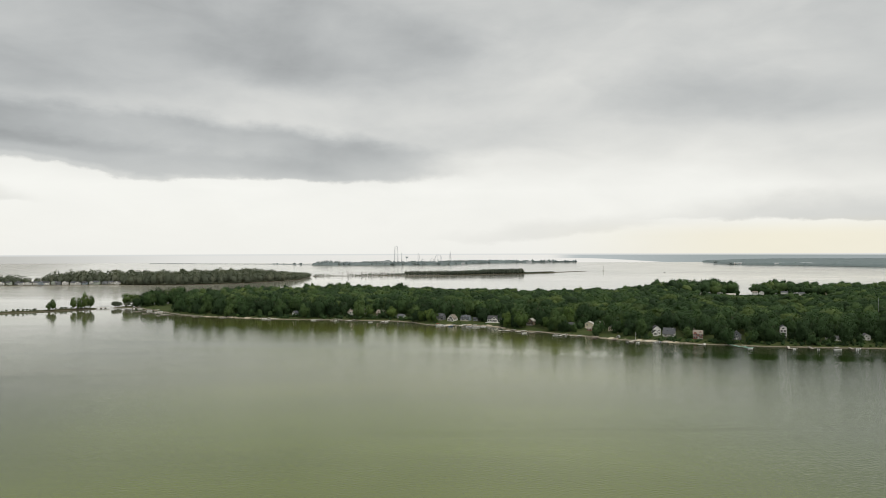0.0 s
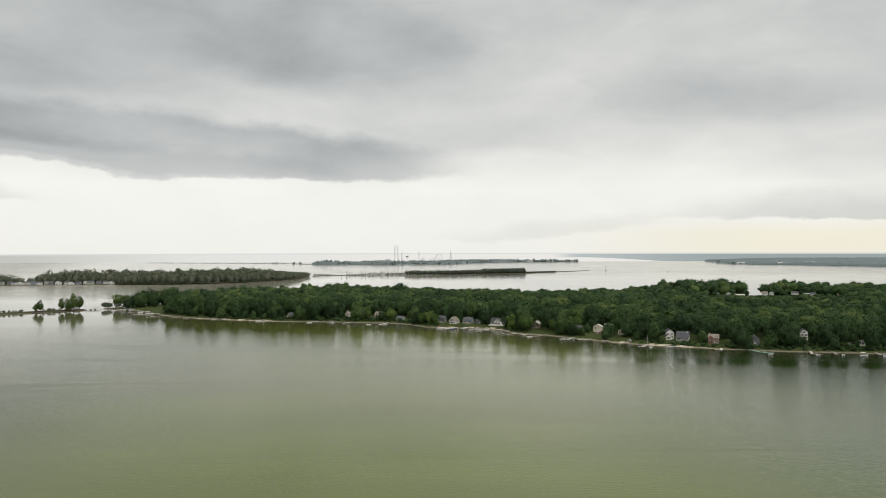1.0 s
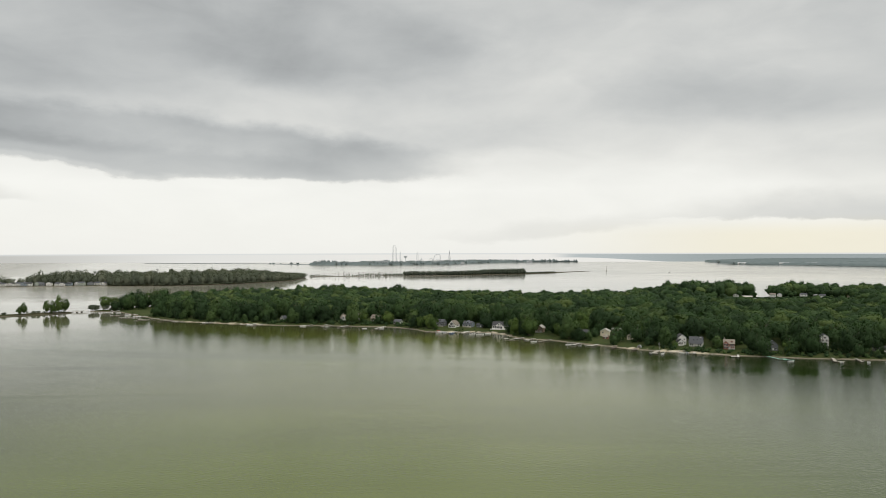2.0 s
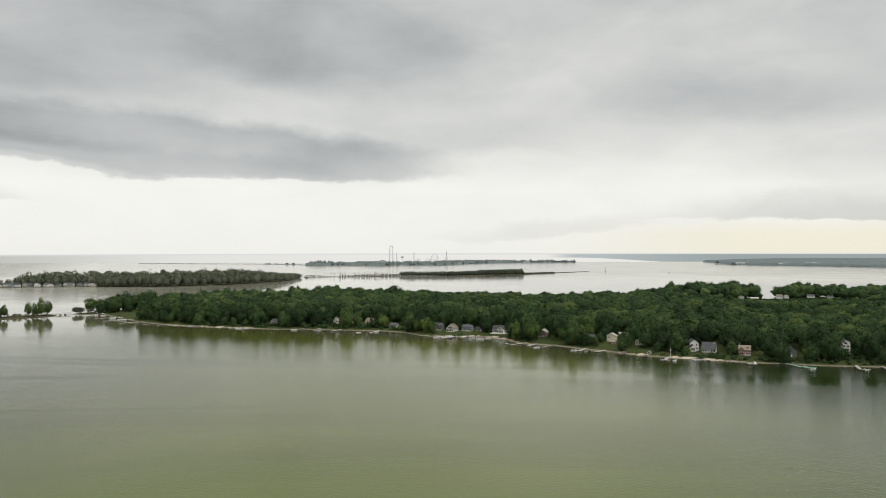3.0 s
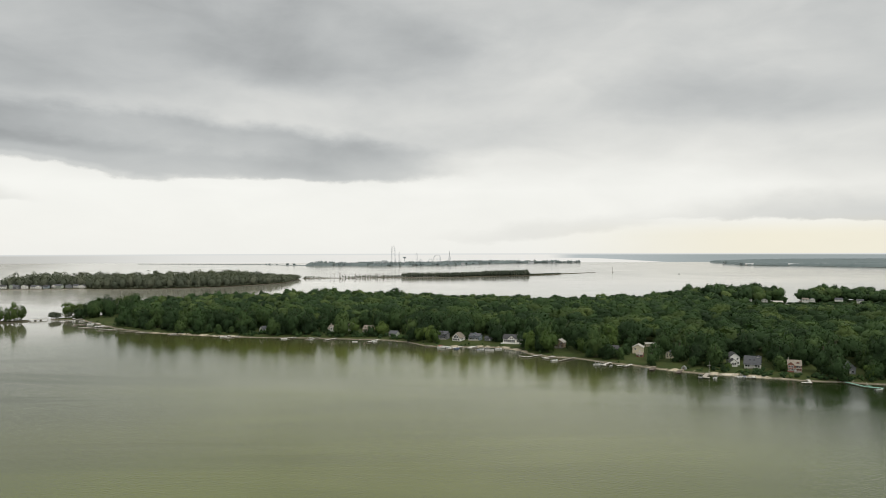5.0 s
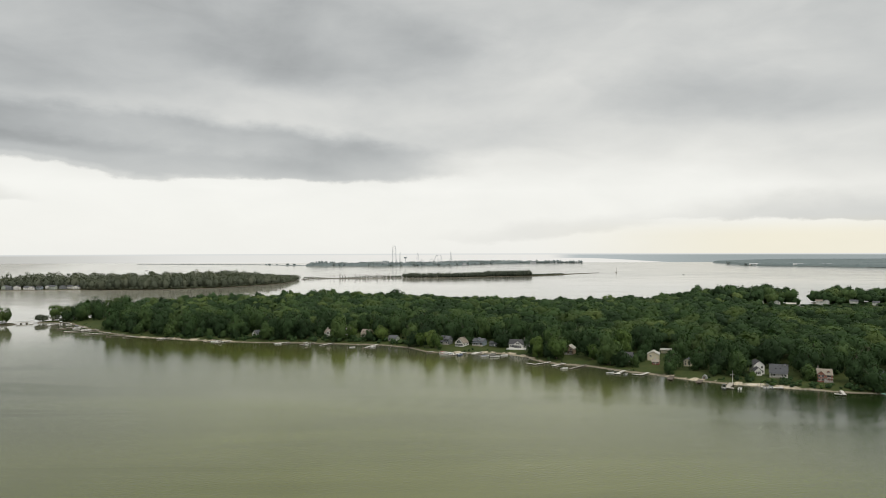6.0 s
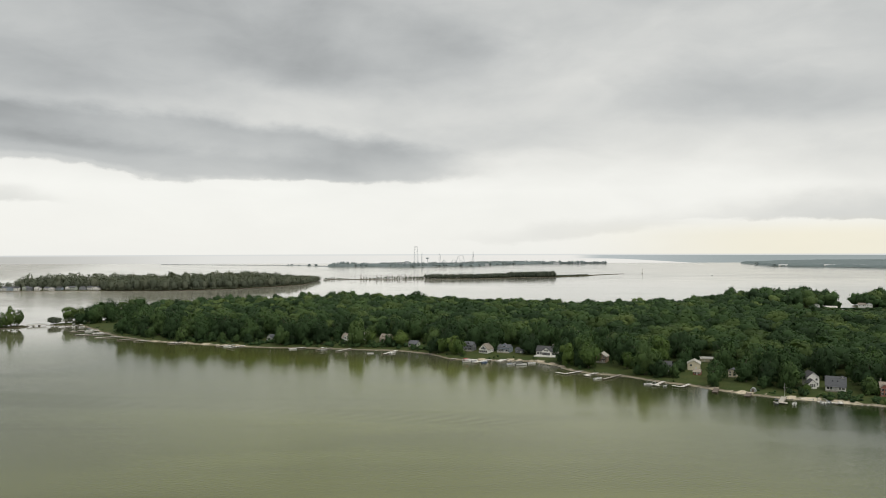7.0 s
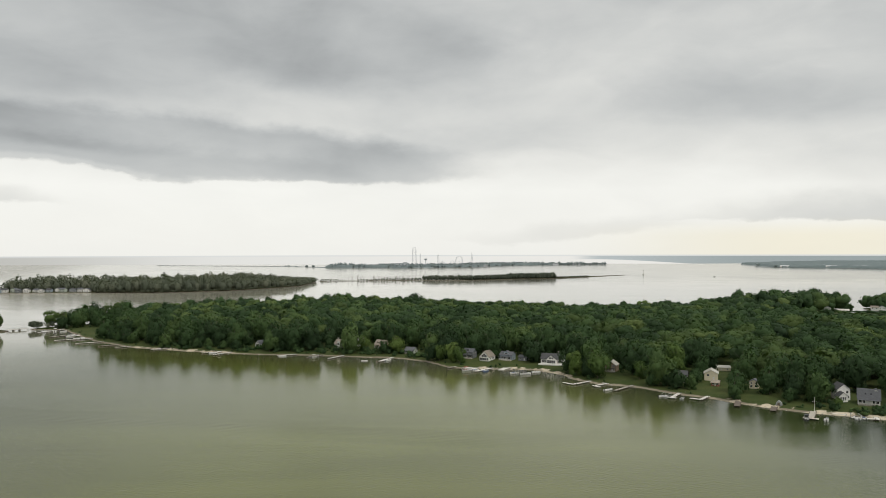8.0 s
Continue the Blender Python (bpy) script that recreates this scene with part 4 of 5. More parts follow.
def add_chimney(parent, x, y, z0, z1):
    part("chimney", boxes((x - 0.4, y - 0.4, z0, x + 0.4, y + 0.4, z1), (x - 0.5, y - 0.5, z1, x + 0.5, y + 0.5, z1 + 0.15)), STONE, parent)


def add_porch(parent, w_, depth, z, h, roof, posts=4, x=0.0, rail=True):
    part("porch_floor", boxes((x - w_ / 2, -depth, -1.2, x + w_ / 2, -0.02, z)), TIMBER, parent)
    part("porch_roof", boxes((x - w_ / 2 - 0.3, -depth - 0.3, z + h, x + w_ / 2 + 0.3, -0.02, z + h + 0.2)), roof, parent)
    for k in range(posts):
        px = x - w_ / 2 + 0.15 + (w_ - 0.3) * k / (posts - 1)
        part("post", boxes((px - 0.09, -depth + 0.05, z, px + 0.09, -depth + 0.23, z + h)), WHITE, parent)
    if rail:
        part("railing", boxes((x - w_ / 2, -depth + 0.1, z + 0.85, x + w_ / 2, -depth + 0.17, z + 0.95), (x - w_ / 2, -depth + 0.1, z + 0.12, x + w_ / 2, -depth + 0.17, z + 0.2),
             *[(x - w_ / 2 + 0.3 * k, -depth + 0.115, z + 0.2, x - w_ / 2 + 0.3 * k + 0.05, -depth + 0.155, z + 0.85) for k in range(1, int(w_ / 0.3))]), WHITE, parent)


def house(x, y, turn, w_, d_, h, rise_, along, wall, roof, label, front=(), sides=(), z=None, door=None, chimney=None, category="house", group="shore houses", porch=None, name="house", trim=WHITE, size=0.8):
    """front: windows as (x, z, w, h); sides: windows on both side walls as (y, z, w, h)."""
    base = (island_z(x, y) if z is None else z) + 0.3
    t = thing(name, pose(x, y, base, 0, 0, turn) @ Matrix.Scale(size, 4), label, category, group)
    part("wall", gable_wall(bmesh.new(), w_, d_, h, h + rise_, along), wall, t)
    part("roof", gable_roof(w_, d_, h, h + rise_, along), roof, t)
    for wx, wz, ww, wh in front:
        add_window(t, wx, wz, ww, wh, trim=trim)
    for wy, wz, ww, wh in sides:
        add_window(t, 0, wz, ww, wh, wy, w_ / 2, trim)
        add_window(t, 0, wz, ww, wh, wy, -w_ / 2, trim)
    if door is not None:
        add_door(t, door, 0.0)
    if chimney:
        add_chimney(t, *chimney)
    if porch:
        add_porch(t, *porch)
    return t


def dormer(t, x, y, z, w_, d_, h, wall, roof):
    """A small gabled dormer standing out of a roof slope that faces the front."""
    part("dormer", gable_wall(bmesh.new(), w_, d_, h, h + w_ * 0.35, "y"), wall, t).matrix_basis = pose(x, y, z)
    part("dormer_roof", gable_roof(w_, d_, h, h + w_ * 0.35, "y", 0.25, 0.15), roof, t).matrix_basis = pose(x, y, z)
    o = add_window(t, x, z + 0.3, w_ * 0.5, h * 0.65, y)
    return o


A = -27
H = HOMES
house(*H["cot"], A, 6.5, 8, 2.8, 3.4, "y", WHITE, ROOF_GREY, "small white cottage with a steep front gable", [(-1.8, 0.9, 1.3, 1.3), (1.8, 0.9, 1.3, 1.3), (0, 3.4, 1.2, 1.2)], [(3, 0.9, 1.2, 1.2)], door=0)
t = house(*H["tan_a"], A, 13, 9, 4.2, 4.0, "x", WHITE, ROOF_TAN, "white house with a broad tan roof and front gable", [(-4, 0.9, 1.6, 1.5), (-1.5, 0.9, 1.2, 1.5), (4, 0.9, 1.6, 1.5)], [(4.5, 4.2, 1.4, 1.4)], door=1.2, chimney=(-5, 5, 5, 9.6))
dormer(t, -1.0, -0.4, 2.8, 4.2, 4.5, 3.2, WHITE, ROOF_TAN)
t = house(*H["tan_b"], A, 9, 9, 4.8, 3.8, "y", WHITE, ROOF_TAN, "white gabled house with a tan shingle roof", [(-2.6, 0.9, 1.4, 1.5), (2.6, 0.9, 1.4, 1.5), (0, 4.2, 1.8, 1.6), (-2.4, 3.4, 1, 1.2), (2.4, 3.4, 1, 1.2)], [(3, 0.9, 1.2, 1.4), (6, 0.9, 1.2, 1.4)], door=0)
t = house(*H["tan_c"], A, 12, 9, 4.0, 4.4, "x", TAN_SIDING, ROOF_TAN, "brown house with a tan roof and a white porch", [(-4, 0.9, 1.5, 1.5), (4, 0.9, 1.5, 1.5), (2, 0.9, 1.2, 1.5)], [(4.5, 4.3, 1.4, 1.4)], door=-1, porch=(9, 2.4, 0.3, 2.4, ROOF_TAN, 5))
dormer(t, -2.5, 1.2, 4.6, 2.4, 3.5, 1.8, TAN_SIDING, ROOF_TAN)
house(*H["sage"], A, 10, 8, 3.0, 2.6, "x", GREEN_SIDING, ROOF_GREY, "small sage green house behind shore trees", [(-3.2, 0.9, 1.6, 1.4), (-1, 0.9, 1.2, 1.4), (3.2, 0.9, 1.6, 1.4)], [(4, 0.9, 1.2, 1.3)], door=1, porch=(8, 2, 0.2, 2.3, ROOF_GREY, 4))
t = house(*H["grey"], A, 10.5, 9, 5.6, 2.8, "x", GREY_SIDING, ROOF_GREY, "two-storey grey house with white trim", [(-3.6, 0.9, 1.6, 1.5), (3.2, 0.9, 1.8, 1.5), (-3.6, 3.5, 1.4, 1.4), (0, 3.5, 1.4, 1.4), (3.4, 3.5, 1.4, 1.4)], [(2.5, 3.5, 1.1, 1.3), (6, 3.5, 1.1, 1.3), (4.5, 0.9, 1.2, 1.4)], door=0, porch=(10, 2.4, 0.3, 2.5, ROOF_GREY, 5))
dormer(t, 0, 1.0, 5.9, 3.0, 3.2, 1.6, GREY_SIDING, ROOF_GREY)
house(*H["gable"], A - 2, 9.5, 13, 3.6, 5.0, "y", WHITE, ROOF_TAN, "white steep-gabled house with a wall of windows", [(-3.3, 0.5, 1.7, 2.0), (-1.1, 0.5, 1.7, 2.0), (1.1, 0.5, 1.7, 2.0), (3.3, 0.5, 1.7, 2.0), (-1.8, 3.4, 1.4, 1.7), (0, 3.4, 1.5, 2.7), (1.8, 3.4, 1.4, 1.7)], [(3, 1.0, 1.3, 1.4), (7, 1.0, 1.3, 1.4), (10, 1.0, 1.3, 1.4)])
t = house(*H["blue"], A, 12, 9, 4.4, 2.6, "x", BLUE_SIDING, ROOF_GREY, "blue-grey house with a deep front porch", [(-4, 0.9, 1.6, 1.5), (-1.6, 0.9, 1.4, 1.5), (3.6, 0.9, 2.0, 1.5)], [(4.5, 0.9, 1.2, 1.4)], door=1.2, porch=(11.5, 2.8, 0.4, 2.5, ROOF_GREY, 6))
dormer(t, 0, 0.8, 4.4, 5.0, 4.2, 2.0, BLUE_SIDING, ROOF_GREY)
house(*H["garage"], A, 8, 7, 2.7, 1.8, "x", GREY_SIDING, ROOF_GREY, "low grey garage with a shallow shingle roof", [(-2, 0.8, 1.3, 1.2)], [(3.5, 0.9, 1.2, 1.2)], door=1.8, category="garage", name="garage")
t = house(*H["white"], A + 6, 17, 9, 3.4, 3.4, "x", WHITE, ROOF_DARK, "white lake house with a dark roof and gabled window bay", [(-7, 0.6, 1.6, 1.9), (-5, 0.6, 1.6, 1.9), (5.2, 0.6, 1.6, 1.9), (7.2, 0.6, 1.6, 1.9)], [(3, 0.9, 1.4, 1.5), (6, 0.9, 1.4, 1.5)], chimney=(3.5, 6.5, 5, 8.2), size=0.95)
part("bay", gable_wall(bmesh.new(), 7, 5, 3.6, 6.4, "y"), WHITE, t).matrix_basis = pose(0, -2.5, 0)
part("bay_roof", gable_roof(7, 6, 3.6, 6.4, "y", 0.45, 0.2), ROOF_DARK, t).matrix_basis = pose(0, -2.5, 0)
for wx in (-2.4, -0.8, 0.8, 2.4):
    add_window(t, wx, 0.4, 1.3, 2.2, -2.5)
for wx in (-0.9, 0.9):
    add_window(t, wx, 3.5, 1.2, 1.3, -2.5)
part("terrace_wall", boxes((-9, -6.2, -1.5, 9, -5.8, 0.3), (-9, -5.8, -1.5, 9, -0.02, -0.1)), WHITE, t, "low white terrace wall")
house(*H["hid_a"], A, 10, 9, 6.5, 3.0, "y", WHITE, ROOF_GREY, "white house half hidden in the trees", [(-2.5, 3.8, 1.4, 1.6), (2.5, 3.8, 1.4, 1.6), (0, 6.3, 1.3, 1.3)], [(4, 3.8, 1.2, 1.4)], door=0)
house(*H["hid_b"], A, 9, 10, 5.2, 3.0, "y", TAN_SIDING, ROOF_METAL, "brown house with a pale metal roof behind trees", [(-2.4, 3.6, 1.4, 1.6), (2.4, 3.6, 1.4, 1.6), (0, 6.6, 1.5, 1.5), (-2.4, 0.8, 1.4, 1.6)], [(4, 3.6, 1.2, 1.4), (7, 3.6, 1.2, 1.4)], door=1.5, porch=(8, 2.4, 0.3, 2.4, ROOF_DARK, 4))
house(*H["hid_c"], A, 9, 8, 5.2, 2.6, "x", GREY_SIDING, ROOF_DARK, "grey house with a white porch behind lawn trees", [(-2.6, 0.9, 1.4, 1.5), (2.6, 0.9, 1.4, 1.5), (-2.6, 3.3, 1.2, 1.3), (2.6, 3.3, 1.2, 1.3)], [(4, 3.2, 1.2, 1.3)], door=0, porch=(8, 2.2, 0.3, 2.3, ROOF_DARK, 4))
house(*H["barn"], -20, 8, 10, 4.2, 2.0, "y", CREAM, ROOF_METAL, "cream outbuilding with a pale metal roof", [(-1.8, 2.6, 1.2, 1.0)], [(3, 1.5, 1.2, 1.0)], door=1.5, category="outbuilding", name="outbuilding", size=0.98)
house(*H["long"], -12, 18, 8, 3.2, 1.6, "x", CREAM, ROOF_METAL, "long yellow shed with a pale metal roof", [(-6, 1.2, 1.4, 1.0), (6, 1.2, 1.4, 1.0)], [(4, 1.2, 1.2, 1.0)], door=0, category="shed", name="shed", size=0.64)
house(*H["play"], -30, 5.5, 5, 2.2, 1.6, "x", RED_SIDING, ROOF_TAN, "small red shed with white trim on the lawn", [(-1.4, 0.8, 1.1, 1.0), (1.6, 0.8, 1.1, 1.0)], [(2.5, 0.8, 1.0, 1.0)], door=0.1, category="shed", name="shed")
house(*H["small"], -30, 6, 7, 4.4, 1.8, "y", CREAM, ROOF_GREY, "narrow cream cottage with a grey roof", [(-1.5, 0.9, 1.2, 1.4), (1.5, 0.9, 1.2, 1.4), (-1.5, 3.0, 1.1, 1.1), (1.5, 3.0, 1.1, 1.1)], [(3.5, 0.9, 1.2, 1.4)])
t = house(*H["cream"], -2, 7.6, 8, 6.4, 3.0, "y", WHITE, ROOF_DARK, "cream-white two-storey house with a dark gabled front wing", [(-2.0, 4.0, 1.2, 1.4), (2.0, 4.0, 1.2, 1.4), (2.4, 0.8, 1.2, 1.6)], [(2.5, 3.8, 1.1, 1.3), (5.5, 3.8, 1.1, 1.3)], size=0.88)
part("wing", gable_wall(bmesh.new(), 5.6, 4.6, 2.7, 5.2, "y"), WHITE, t).matrix_basis = pose(-2.6, -4.65, 0)
part("wing_roof", gable_roof(5.6, 4.6, 2.7, 5.2, "y", 0.45), ROOF_DARK, t).matrix_basis = pose(-2.6, -4.65, 0)
for wx in (-3.8, -2.6, -1.4):
    add_window(t, wx, 0.5, 0.9, 1.9, -4.65)
t = house(*H["cape"], -28, 12, 9, 3.5, 5.4, "x", WHITE, ROOF_GREY, "white cottage with a long grey roof and front porch", [(-4.6, 0.7, 1.3, 1.6), (-2.8, 0.7, 1.3, 1.6), (2.8, 0.7, 1.3, 1.6), (4.6, 0.7, 1.3, 1.6)], [(4.5, 3.6, 1.4, 1.5), (2.5, 0.8, 1.2, 1.4)], door=0, porch=(11.6, 2.2, 0.3, 2.5, ROOF_GREY, 6), size=0.84)
for sx in (-1.8, 1.2):
    part("skylight", boxes((-0.4, -0.5, 0, 0.4, 0.5, 0.1)), GLASS, t).matrix_basis = pose(sx, 2.0, 6.18, 50.2)
part("rear_dormer", gable_wall(bmesh.new(), 4, 5, 3.0, 4.4, "y"), WHITE, t).matrix_basis = pose(4.0, 3.6, 4.6)
part("rear_dormer_roof", gable_roof(4, 5, 3.0, 4.4, "y", 0.3), ROOF_GREY, t).matrix_basis = pose(4.0, 3.6, 4.6)
t = house(*H["red"], A + 8, 10, 8, 5.2, 3.6, "x", RED_SIDING, ROOF_TAN, "red house with white trim and a front gable", [(-3.4, 0.8, 1.5, 1.7), (3.4, 3.3, 1.3, 1.4), (1.8, 3.3, 1.3, 1.4)], [(4, 3.6, 1.3, 1.4), (4, 0.8, 1.3, 1.4)], door=0.4, porch=(6, 2.2, 0.3, 2.4, ROOF_TAN, 4, 2.0), chimney=(-4.0, 5.5, 6, 10.6))
part("gable_bay", gable_wall(bmesh.new(), 4.6, 4, 5.6, 7.8, "y"), RED_SIDING, t).matrix_basis = pose(-3.0, -1.2, 0)
part("gable_bay_roof", gable_roof(4.6, 5, 5.6, 7.8, "y", 0.4), ROOF_TAN, t).matrix_basis = pose(-3.0, -1.2, 0)
for wz in (0.8, 3.4):
    for wx in (-4.1, -1.9):
        add_window(t, wx, wz, 1.4, 1.6, -1.2)
dormer(t, 2.4, 1.0, 5.6, 2.2, 3.0, 1.6, RED_SIDING, ROOF_TAN)
house(*H["hid_d"], A + 8, 9, 8, 5.2, 3.8, "y", GREY_SIDING, ROOF_GREY, "grey gabled house behind lawn trees", [(-2.4, 0.9, 1.4, 1.5), (2.4, 0.9, 1.4, 1.5), (0, 4.6, 1.4, 1.4)], [(4, 0.9, 1.2, 1.4)], door=0)
t = house(*H["tall"], A + 8, 6.8, 8, 11.5, 2.2, "y", WHITE, ROOF_GREY, "tall narrow white house with stacked balconies", [(-1.6, 0.9, 1.5, 1.7), (1.6, 0.9, 1.5, 1.7), (-1.6, 3.9, 1.5, 1.7), (1.6, 3.9, 1.5, 1.7), (-1.6, 6.9, 1.5, 1.7), (1.6, 6.9, 1.5, 1.7), (0, 9.6, 2.0, 1.5)], [(4, 6.9, 1.2, 1.4), (4, 3.9, 1.2, 1.4)])
for z_ in (2.9, 5.9, 8.9):
    part("balcony", boxes((-3.4, -1.8, z_, 3.4, -0.02, z_ + 0.2), (-3.4, -1.8, z_ + 1.0, 3.4, -1.7, z_ + 1.1), *[(-3.4 + 0.68 * k, -1.78, z_ + 0.2, -3.32 + 0.68 * k, -1.72, z_ + 1.0) for k in range(11)]), WHITE, t)
house(*H["low"], A + 10, 14, 7, 2.8, 1.8, "x", WHITE, ROOF_DARK, "low white lakeside house with wide windows", [(-5, 0.6, 2.0, 1.6), (-2, 0.6, 2.0, 1.6), (4.6, 0.6, 2.0, 1.6)], [(3.5, 0.8, 1.2, 1.3)], door=1.2)
house(*H["low_b"], A + 10, 8, 7, 4.6, 2.2, "y", WHITE, ROOF_GREY, "white house among shore trees", [(-2, 0.8, 1.4, 1.6), (2, 0.8, 1.4, 1.6), (0, 3.4, 1.4, 1.4)], [(3.5, 0.8, 1.2, 1.3)], door=0)
house(*H["hid_e"], A + 10, 22, 10, 12.5, 2.0, "x", TAN_SIDING, ROOF_TAN, "long tan building showing above the trees", [(-8, 9.4, 1.6, 1.6), (-3, 9.4, 1.6, 1.6), (3, 9.4, 1.6, 1.6), (8, 9.4, 1.6, 1.6)], [(5, 9.4, 1.2, 1.4)])

# houses round the inlet on the island's far side
for x, y, w_, h, wall, roof, tn in ((450, 1236, 13, 7, WHITE, ROOF_GREY, -35), (466, 1232, 11, 8, WHITE, ROOF_TAN, -20), (484, 1222, 12, 7.5, WHITE, ROOF_GREY, -30),
                                    (500, 1212, 19, 3.4, WHITE, ROOF_METAL, -22), (540, 1212, 13, 9.5, WHITE, ROOF_TAN, -30), (556, 1222, 11, 8.5, WHITE, ROOF_GREY, -25),
                                    (592, 1215, 15, 9, WHITE, ROOF_GREY, -20), (612, 1196, 13, 8, WHITE, ROOF_GREY, -30), (655, 1190, 14, 9, CREAM, ROOF_GREY, -20),
                                    (436, 1262, 11, 9, WHITE, ROOF_GREY, -20), (690, 1180, 16, 9, WHITE, ROOF_TAN, -25)):
    label = {"white_paint": "white house beside the inlet", "tan_shingle_siding": "tan house beside the inlet", "cream_siding": "cream house beside the inlet"}[wall.name]
    house(x, y, tn, w_, 9, h, 3.0, "x" if w_ > 12 else "y", wall, roof, label, [(-w_ * 0.3, 1, 1.8, 1.7), (0, 1, 1.8, 1.7), (w_ * 0.3, 1, 1.8, 1.7), (-w_ * 0.25, h - 2.4, 1.6, 1.6), (w_ * 0.25, h - 2.4, 1.6, 1.6)],
          [(4, h - 2.4, 1.4, 1.5)], group="inlet houses", z=1.8, size=0.68)

# cottages along the peninsula's shore
for k in range(22):
    x = -1082 + 14.2 * k + rng.uniform(-2, 2)
    w_, h, wall = rng.uniform(10, 14), rng.uniform(4.6, 6.6), (WHITE, GREY_SIDING, WHITE, WHITE, WHITE, GREEN_SIDING, BLUE_SIDING)[(k * 3) % 7]
    y = float(np.interp(x, (-1032, -883, -772), (1684, 1700, 1722))) + 13 + (k % 3) * 5
    house(x, y, rng.uniform(-10, 14), w_, 9, h, 2.8, "xy"[k % 2], wall, (ROOF_GREY, ROOF_DARK, ROOF_GREY)[k % 3], "waterside cottage in a row on the peninsula",
          [(-w_ * 0.3, 0.8, 2.0, 1.6), (0, 0.8, 2.0, 1.6), (w_ * 0.3, 0.8, 2.0, 1.6), (-w_ * 0.22, 3.4, 1.6, 1.4), (w_ * 0.22, 3.4, 1.6, 1.4)], z=1.2, group="peninsula cottages", category="cottage", name="cottage", size=0.98)
bm = bmesh.new()
for k in range(34):
    x = -1110 + 10 * k
    y = float(np.interp(x, (-1110, -1032, -883, -772), (1680, 1684, 1700, 1722))) - 1.0
    box(bm, x, y - 0.6, -0.6, x + 9.96, y + 0.6, 1.2)
tagged(mesh_object("sea_wall", bm, STONE), "grey stone sea wall below the row of cottages", "wall", kind="structure")


# ---------------------------------------------------------------- docks and boats
def dock(a, b, width, label, deck=TIMBER, ell=0.0, cross=0.0):
    """A jetty from a to b on piles, with an L end or cross pier."""
    a, b = Vector(a), Vector(b)
    ln = (b - a).length
    turn = math.degrees(math.atan2(b.y - a.y, b.x - a.x))
    t = thing("dock", pose(a.x, a.y, 0.0, 0, 0, turn), label, "dock", "island docks")
    h = width / 2
    n = max(2, int(ln / 3))
    part("deck", boxes((0, -h, 0.62, ln, h, 0.74)), deck, t)
    part("stringer", boxes((0, -h + 0.1, 0.42, ln, -h + 0.22, 0.61), (0, h - 0.22, 0.42, ln, h - 0.1, 0.61)), TIMBER_DARK, t)
    if ell:
        s = 1 if ell > 0 else -1
        part("end_deck", boxes((ln - width * 0.9, h + 0.02 if s > 0 else -h - abs(ell), 0.62, ln + 0.1, h + ell if s > 0 else -h - 0.02, 0.73)), deck, t)
    if cross:
        part("cross_deck", boxes((ln + 0.02, -cross, 0.62, ln + width, cross, 0.73)), deck, t)
    for k in range(n + 1):
        for s in (-h + 0.05, h - 0.05):
            b2 = bmesh.new()
            tube(b2, (ln * k / n, s, -1.5), (ln * k / n, s, 1.25), 0.13, 0.12, 6)
            part("post", b2, TIMBER_DARK, t)
    return t


def hull_mesh(ln, wd, ht):
    bm = bmesh.new()
    rings = []
    for s in (0.0, 0.3, 0.6, 0.85, 1.0):
        half = wd / 2 * (1 - max(0.0, (s - 0.45) / 0.55) ** 2 * 0.94)
        x, up = ln * (s - 0.5), 0.16 * ht * max(0, s - 0.4) / 0.6
        rings.append([bm.verts.new(c) for c in ((x, -half, ht + up), (x, -half * 0.85, ht * 0.35), (x, 0, -0.05 * ht + up), (x, half * 0.85, ht * 0.35), (x, half, ht + up))])
    for a, b in zip(rings, rings[1:]):
        for k in range(4):
            bm.faces.new((a[k], a[k + 1], b[k + 1], b[k]))
    bm.faces.new(rings[0][::-1])
    bm.faces.new(rings[-1])
    bmesh.ops.recalc_face_normals(bm, faces=bm.faces)
    return bm


